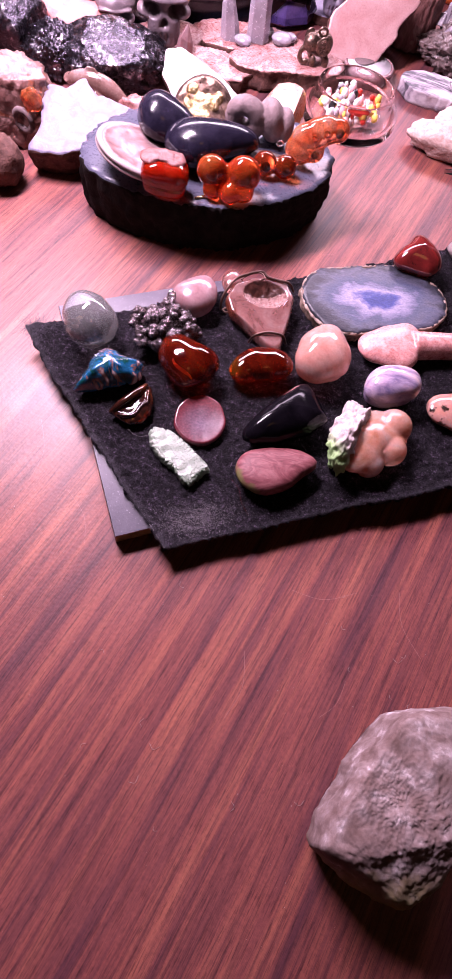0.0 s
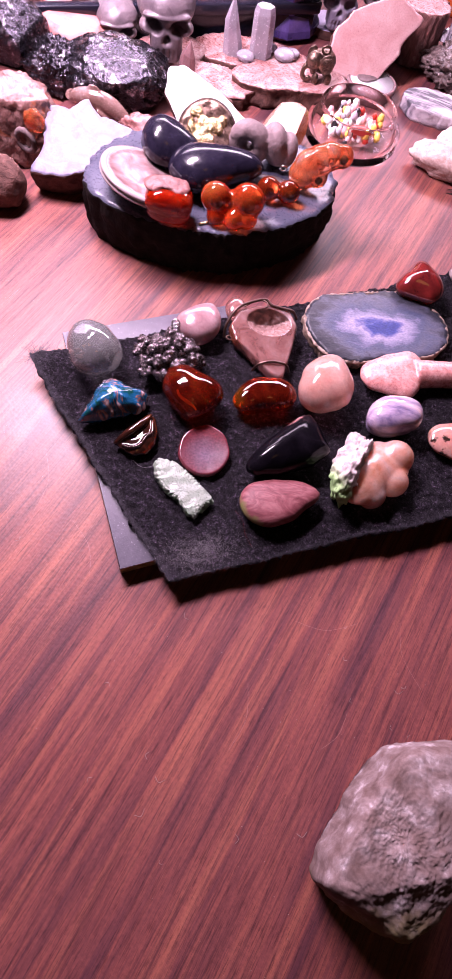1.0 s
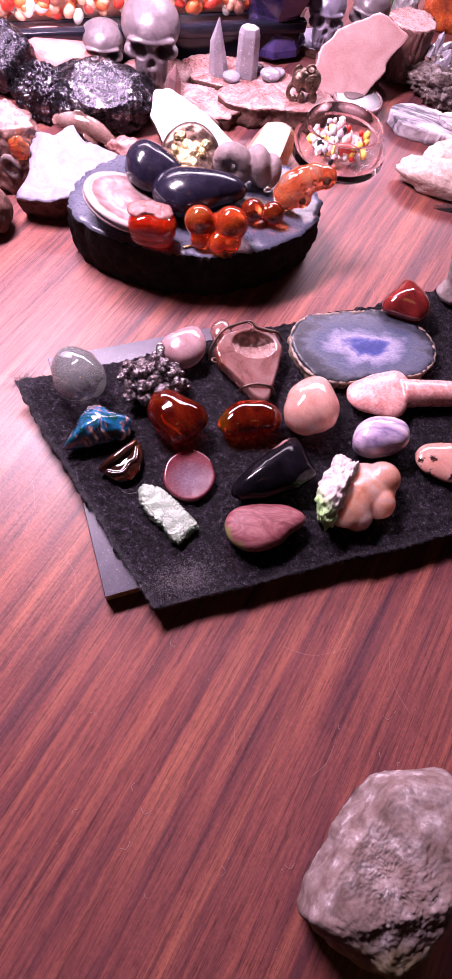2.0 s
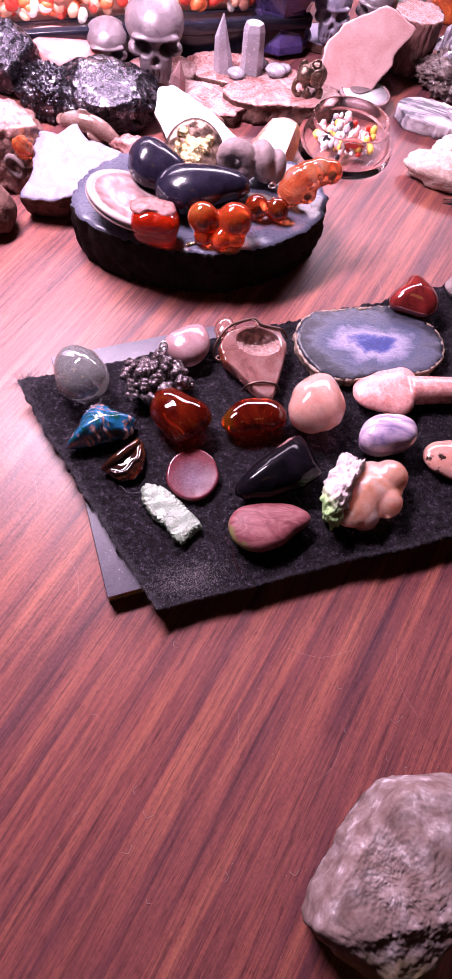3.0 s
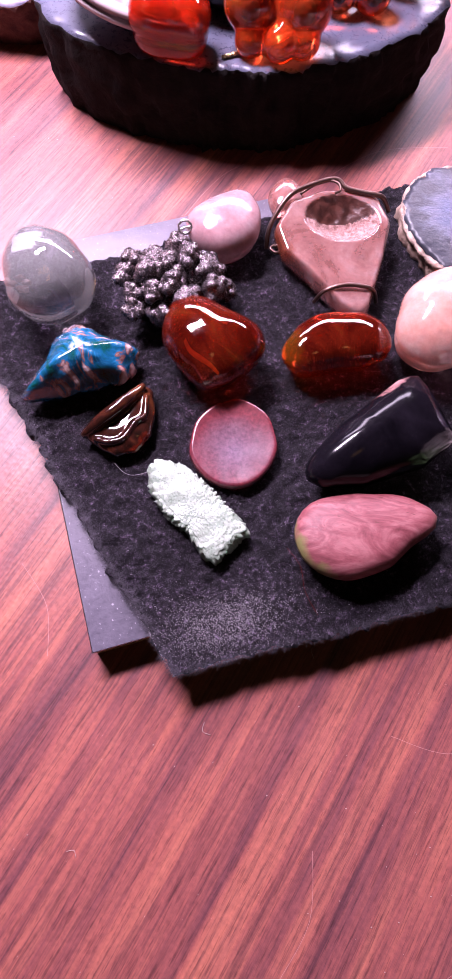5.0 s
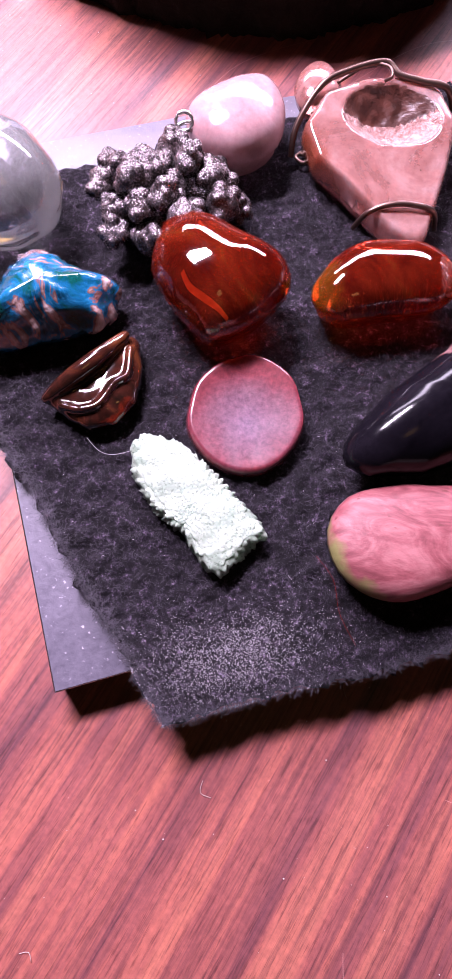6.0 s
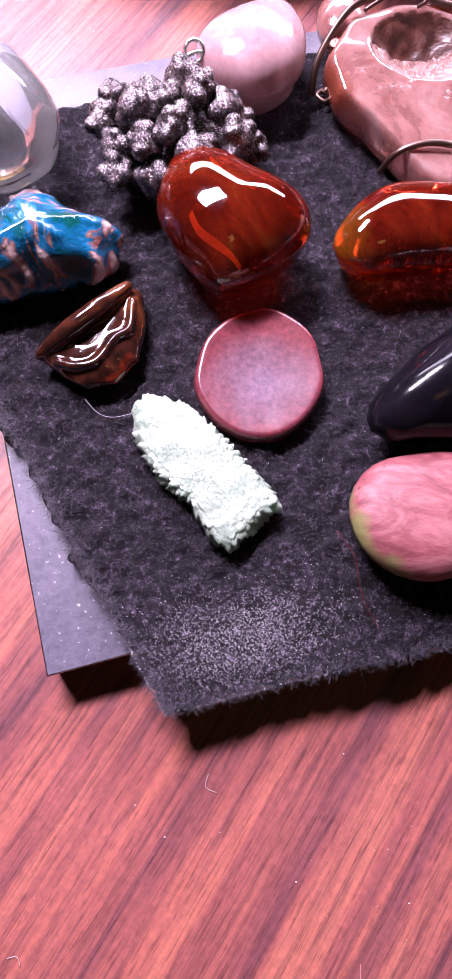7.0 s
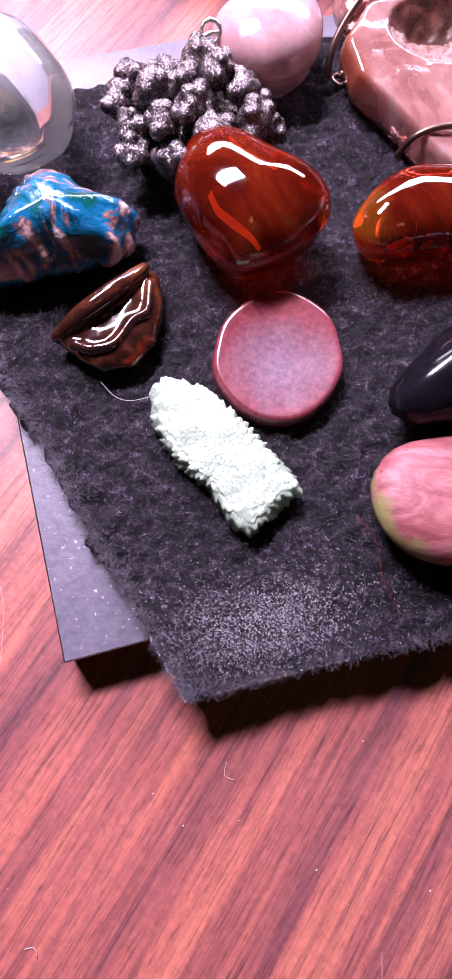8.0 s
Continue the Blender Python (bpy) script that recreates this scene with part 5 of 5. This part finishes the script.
# ---- carved skulls ----
def skull(width, high, seed):
    """A carved skull: rays from the middle to a rounded form with sockets cut in. It faces -y and stands on z = 0."""
    bm = bmesh.new()
    bmesh.ops.create_icosphere(bm, subdivisions=6, radius=1)
    way = np.array([v.co[:] for v in bm.verts])

    def inside(p):
        x, y, z = p.T
        head = np.sqrt((x / 0.40) ** 2 + ((y - 0.08) / 0.50) ** 2 + ((z - 0.15) / 0.37) ** 2) - 1
        jaw = ((np.abs(x) / 0.225) ** 4 + (np.abs(y + 0.16) / 0.26) ** 4 + (np.abs(z + 0.24) / 0.30) ** 4) ** 0.25 - 1
        cheek = np.sqrt(((np.abs(x) - 0.24) / 0.13) ** 2 + ((y + 0.22) / 0.16) ** 2 + ((z + 0.05) / 0.10) ** 2) - 1
        brow = np.sqrt((x / 0.33) ** 2 + ((y + 0.32) / 0.12) ** 2 + ((z - 0.15) / 0.07) ** 2) - 1
        form = np.minimum(np.minimum(head, jaw), np.minimum(cheek, brow))
        eye = np.sqrt(((np.abs(x) - 0.165) / 0.115) ** 2 + ((y + 0.42) / 0.26) ** 2 + ((z - 0.015) / 0.115) ** 2) - 1
        nose = np.sqrt((x / (0.035 + 0.25 * np.clip(-0.06 - z, 0, 0.15))) ** 2 + ((y + 0.46) / 0.14) ** 2 + ((z + 0.15) / 0.075) ** 2) - 1
        teeth = (np.abs(z + 0.36) < 0.012) & (np.abs(x) < 0.2) & (y < -0.36)
        gaps = (np.abs((x * 14) % 1 - 0.5) < 0.13) & (z < -0.28) & (z > -0.44) & (y < -0.375) & (np.abs(x) < 0.2)
        return (form < 0) & (eye > 0) & (nose > 0) & ~teeth & ~gaps

    reach = np.full(len(way), 0.1)
    for r in np.arange(0.10, 0.80, 0.006):
        ok = inside(way * r + np.array([0, -0.02, -0.02]))
        reach = np.where(ok, r, reach)
    for v, r in zip(bm.verts, reach):
        q = v.co * float(r)
        q *= 1 + 0.012 * wobble(q * 10, 1.0, seed)
        v.co = Vector((q.x / 0.8 * width, q.y / 0.8 * width, max(0.0, (q.z + 0.54) / 1.06 * high)))
    return bm


def carved(at, width, high, turn, mat, label, seed):
    ob = solid("carved_skull", skull(width, high, seed), mat, at, label, "skull carving", turn=(0, 0, turn))
    s = ob.modifiers.new("soften", "SMOOTH")
    s.iterations, s.factor = 3, 0.5
    return ob


carved((-96, 430, 0), 26, 27, 12, SKULL_GREY, "small carved grey-pink stone skull", 1)
carved((-62, 412, 9.6), 34, 38, 10, SKULL_GREY, "large carved grey stone skull on a red base", 2)
carved((43, 487, 5.8), 26, 33, 6, SKULL_BLUE, "carved blue-grey stone skull on a lilac slab", 3)
carved((72, 498, 5.8), 26, 31, -20, SKULL_GREY, "carved mauve stone skull on a lilac slab", 4)
solid("red_stone_block", lump(23, 17, 6.4, 43, (((0, 0, 1), 0.75), ((1, -0.3, 0), 0.8), ((0, -1, 0), 0.8)), 0.1, 0.06), PINK_SLICE, (-57, 424, 0), "rough red-brown block with a pale flat top", "rock")
solid("lilac_slab", slice_of((34, 26, 15, 12, 15, 26, 34, 26, 15, 12, 15, 26), 6, 0.8, 0.5, 12), [LAVENDER, BROWN_CRUST], (56, 490, 0), "flat lilac stone slab", "stone slab")

# ---- slices and points in the middle ----
white = thing("quartz_slice", (-30, 352, 0), "bright white quartz slice leaning back with a thin dark rim", "mineral slice")
part("slice_body", slice_of(corner_radii([(-23, 15), (-14, 18), (9, 8), (30, -7), (21, -14), (-11, -16), (-22, 0)]), 5, 0.6, 0.4, 13, nth=100), [WHITE_SLICE, BROWN_CRUST], white, "white quartz face", at=(0, 2, 9), turn=(26, 4, 0))
part("foot", lump(16, 9, 7, 44, (), 0.2, 0.08), BROWN_CRUST, white, "rough crusted back", at=(2, 9, 0))
solid("geode_plate", slice_of((30, 26, 20, 17, 16, 18, 22, 26, 28, 24, 19, 16, 15, 17, 22, 28), 8, 2.0, 1.4, 14), [PINK_SLICE, BROWN_CRUST], (-34, 392, 0), "flat pink crystal plate with a broken edge", "mineral slice")
solid("pink_point", hex_point(5.0, 18, 8, 0.9, (0.5, 1), seed=3), ROSE, (-46, 394, 7.8), "short pale pink quartz point standing on a plate", "crystal", smooth=False)
solid("geode_slice", slice_of((37, 30, 22, 18, 17, 18, 24, 32, 38, 33, 24, 19, 17, 18, 22, 30), 9, 1.6, 1.1, 15, rise=-1.0), [PINK_SLICE, BROWN_CRUST], (-8, 428, 0), "pink geode slice with a rough brown rind", "mineral slice")
solid("quartz_point", hex_point(6.4, 32, 15, 0.78, (-3.5, 1.5), flat=0.7, seed=5), PALE_CRYSTAL, (-21, 424, 8.2), "tall slender clear quartz point standing upright", "crystal", smooth=False)
solid("quartz_point", hex_point(7.2, 27, 4, 0.93, (-1.0, 1.0), flat=0.8, blunt=0.8, seed=6), PALE_CRYSTAL, (-3.5, 426, 8.2), "blunt clear quartz point standing upright", "crystal", smooth=False)
for x, y, r in ((-12, 417, 5.5), (12, 424, 6.5), (17, 430, 4.5), (2, 434, 4.5)):
    solid("quartz_pebble", pebble((r, r * 0.9, r, r * 1.1, r * 0.9, r), r * 1.0, amp=0.4, seed=int(x) + 40), PALE_CRYSTAL, (x, y, 8.3), "small clear quartz pebble on a geode slice", "stone", "pebbles on the geode slice")
solid("petrified_slice", slice_of((38, 34, 26, 19, 16, 16, 19, 27, 35, 32, 24, 18, 16, 17, 23, 32), 11, 1.2, 1.0, 16, flare=-1.5), [PINK_SLICE, BROWN_CRUST], (16, 399, 0), "pink petrified wood slice with a pale rough rim", "mineral slice", turn=(-4, 0, 8))

# elephant charm
bm = bmesh.new()
for at, r, st in (((1, 2, 10), 7, (1.1, 1, 0.95)), ((-5, -2, 11.5), 5, (1, 1, 1.05)), ((-3, -5.5, 3), 2.2, (1, 1, 1.6)), ((5, -4, 3), 2.4, (1, 1, 1.6)), ((5, 6, 3), 2.4, (1, 1, 1.6)), ((-3, 6, 3), 2.3, (1, 1, 1.6)), ((2, -6, 12), 5, (0.9, 0.3, 1.1)), ((-6, 4, 12), 4.5, (0.7, 0.4, 1.1))):
    ball(bm, at, r, st, 3)
tube(bend([(-8, -3, 11), (-11, -4, 7), (-10.5, -4.5, 3.2), (-7.5, -5, 2.4), (-6.5, -5, 4)], 6), 1.5, bm, 10)
for v in bm.verts:
    v.co += v.co.normalized() * 0.25 * wobble(v.co, 1.6, 5)
    v.co.z = max(v.co.z, 0)
charm = thing("elephant_charm", (34, 401, 10.6), "ornate antique bronze elephant charm with a hanging ring", "charm", turn=(0, 0, 6))
elephant = melt(part("elephant", bm, BRONZE, charm), 0.45, 2)
part("ring", tube([(0.5 + 2.4 * math.cos(a), -2, 18 + 2.0 * math.sin(a)) for a in [k * TAU / 18 for k in range(18)]], 0.7, closed=True), BRONZE, charm)
for k in range(5):
    part("ornament", tube([(2 + (1.0 + 0.7 * k) * math.cos(a), -7.9, 12 + (1.0 + 0.8 * k) * math.sin(a)) for a in [j * TAU / 16 for j in range(16)]], 0.28, closed=True), BRONZE, elephant)

# ---- right side ----
pinkc = thing("pink_crystal", (64, 440, 0), "flat-faced pale pink crystal slab leaning back", "mineral slice")
part("slab_body", slice_of(corner_radii([(-25, -19), (-24, 2), (-14, 15), (11, 27), (33, 17), (20, 2), (21, -3), (7, -22)]), 9, 0.8, 0.6, 17, nth=90), [ROSE_FACE, BROWN_CRUST], pinkc, "pale pink sawn face", at=(-2, -2, 16), turn=(50, 0, 4))
part("foot", lump(18, 11, 16, 45, (), 0.2, 0.08), BROWN_CRUST, pinkc, "rough back", at=(4, 12, 0))
solid("petrified_stump", slice_of((15, 15.5, 14.5, 15, 16, 15, 14.5, 15.5), 33, 1.6, 1.3, 18, nv=14, nth=90), [PINK_SLICE, STUMP_SIDE], (97, 470, 0), "petrified wood stump with a sawn pale top", "fossil wood")
striped = thing("striped_rock", (122, 391, 0), "flat white rock with dark grey stripes", "rock", turn=(0, 0, -14))
part("rock_body", slice_of((42, 36, 22, 14, 12, 13, 18, 28, 36, 30, 18, 13, 12, 13, 18, 32), 9, 1.2, 0.7, 19), [STRIPED, STRIPED], striped)
part("upper_layer", slice_of((24, 20, 12, 8, 7, 8, 12, 17, 20, 16, 10, 8, 7, 8, 12, 20), 3.5, 0.9, 0.5, 20), [STRIPED, STRIPED], striped, at=(14, 2, 8.8))
coral = "pieces of fossil coral"
for at, size, turn, s in (((119, 334, 0), (30, 11, 10), -10, 50), ((128, 358, 0), (24, 10, 10), 12, 51)):
    solid("fossil_coral", lump(*size, s, (), 0.16, 0.08), CORAL, at, "rough cream fossil coral branch", "fossil", coral, turn=(0, 0, turn))
solid("smoky_quartz", lump(27, 20, 13, 52, (), 0.25, 0.1, 0.3, 5), SMOKY, (128, 442, 0), "dark smoky crystal cluster with sparkling faces", "mineral")
rnd = random.Random(21)
top = thing("crystal_growth", (130, 448, 19), "white crystal points grown on a dark cluster", "mineral")
for k in range(22):
    part("crystal_point", hex_point(rnd.uniform(2.6, 5), rnd.uniform(8, 17), 3.5, 0.85, seed=k), PALE_CRYSTAL if k % 3 else SMOKY, top, at=(rnd.uniform(-20, 16), rnd.uniform(-10, 10), -3), turn=(rnd.uniform(-35, 35), rnd.uniform(-35, 35), rnd.uniform(0, 90)), smooth=False)
blade = thing("steel_blade", (131, 318, 0), "pointed bright steel blade lying on the table", "blade", turn=(0, 0, 6))
bm = bmesh.new()
rows = [[bm.verts.new((x, y, z)) for y, z in ((-w, 0.1), (-w * 0.4, 2.2), (w * 0.6, 2.4), (w, 0.1))] for x, w in ((-20, 0.3), (-10, 2.6), (0, 4), (40, 4.5))]
grid_faces(bm, rows)
bm.faces.new(rows[-1])
bm.faces.new(list(reversed(rows[0])))
part("blade", bm, STEEL, blade, smooth=False)
bm = bmesh.new()
tube(bend([(0, 0, 3), (0.5, 1.5, 10), (-1.5, 3, 20), (-3, 4, 30)], 8), [6.5 - 2.2 * math.sin(math.pi * k / 24) for k in range(25)], bm, 16)
ball(bm, (3, 0, 4), 7, (1.2, 1, 0.6), 3)
ball(bm, (-5, 4, 31), 4, (1.8, 0.9, 0.5), 3, (0, 15, 0))
for v in bm.verts:
    v.co += v.co.normalized() * 0.8 * wobble(v.co, 0.5, 6)
    v.co.z = max(v.co.z, 0)
melt(solid("old_bone", bm, BONE, (107.5, 233, ON), "grey weathered bone piece standing on the felt", "bone"), 0.7, 2)
solid("rock_fragment", lump(20, 14, 12, 56, (((0, -0.4, 1), 0.6),), 0.2, 0.06), ROCK, (108, -32, 0), "small pale rough rock fragment", "rock")

# ---- back row ----
solid("amethyst_bowl", lathe([(8, 0), (22, 0.5), (26, 4), (25, 8), (20, 16), (22, 26), (30, 42), (29, 43), (20, 30), (0.5, 26)], 9), PURPLE_GLASS, (8, 490, 0), "dark violet faceted glass with a shiny foot", "glassware", smooth=False)
solid("silver_rock", lump(10, 9, 15, 58, (), 0.2, 0.12, 0.2), ORE_PALE, (103, 545, 0), "small glittering silver-grey rock", "rock")
solid("orange_agate", lump(21, 15, 17, 59, (((0, -0.8, 0.5), 0.6),), 0.15, 0.05), NODULE_ORANGE, (136, 548, 0), "brown agate with a glowing orange face", "rock")
plant = thing("plant_leaf", (86, 548, 0), "narrow dark green leaf blades behind the rocks", "plant")
for k, (x, lean) in enumerate(((-5, -8), (0, 2), (5, 9), (9, 4))):
    bm = bmesh.new()
    rows = [(bm.verts.new((x + lean * u * u - w, 0, 60 * u)), bm.verts.new((x + lean * u * u, 0.9, 60 * u)), bm.verts.new((x + lean * u * u + w, 0, 60 * u))) for u, w in ((0, 2), (0.3, 3), (0.6, 2.6), (0.85, 1.4), (1, 0.2))]
    for a, b in zip(rows, rows[1:]):
        bm.faces.new((a[0], a[1], b[1], b[0]))
        bm.faces.new((a[1], a[2], b[2], b[1]))
    part("leaf", bm, LEAF, plant)

# glass tank with gravel
tank = thing("aquarium", (-42, 450, 0), "small glass tank with a black frame and orange gravel", "tank", turn=(0, 0, 21))
base = part("base_frame", box(bmesh.new(), -330, 75, 0, 150, 0, 21, 2), TANK_PLASTIC, tank, "glossy black plastic base")
part("frame_lip", box(bmesh.new(), -332, 77, -2.5, 4, 17, 24, 1.2), TANK_PLASTIC, base, "black plastic lip")
pane = part("front_pane", box(bmesh.new(), -326, 71, 4.5, 7.5, 21.2, 150), GLASS, tank, "clear glass pane")
pane.visible_shadow = False
part("back_panel", box(bmesh.new(), -326, 71, 140, 146, 21.2, 150), TANK_PLASTIC, tank, "dark back panel")
rnd = random.Random(33)
GRAVEL = [plain("gravel_" + n, c, 0.35) for n, c in (("orange", (0.66, 0.13, 0.04)), ("peach", (0.72, 0.36, 0.24)), ("red", (0.50, 0.035, 0.02)), ("white", (0.74, 0.66, 0.60)), ("brown", (0.26, 0.10, 0.07)))]
meshes = []
for k in range(10):
    bm = bmesh.new()
    ball(bm, (0, 0, 0), 1, (1.15, 0.9, 0.8), 2)
    for v in bm.verts:
        v.co *= 1 + 0.12 * wobble(v.co * 3, 0.5, k)
    meshes.append(mesh_from("gravel_stone", bm, GRAVEL[k % 5]))
for k in range(290):
    ob = new("gravel_stone", meshes[int(rnd.random() ** 1.3 * 10)])
    ob.parent = tank
    size = rnd.uniform(2.8, 4.6)
    ob.matrix_basis = pose(rnd.uniform(-165, 45) * MM, (8 + size + rnd.uniform(0, 9)) * MM, (24 + size * 0.7 + rnd.uniform(0, 20)) * MM, rnd.uniform(0, 180), rnd.uniform(0, 180), 0) @ Matrix.Scale(size, 4)
part("gravel_bed", box(bmesh.new(), -325, 70, 34, 138, 21.2, 44, 4), GRAVEL[4], tank, "brown gravel bed")
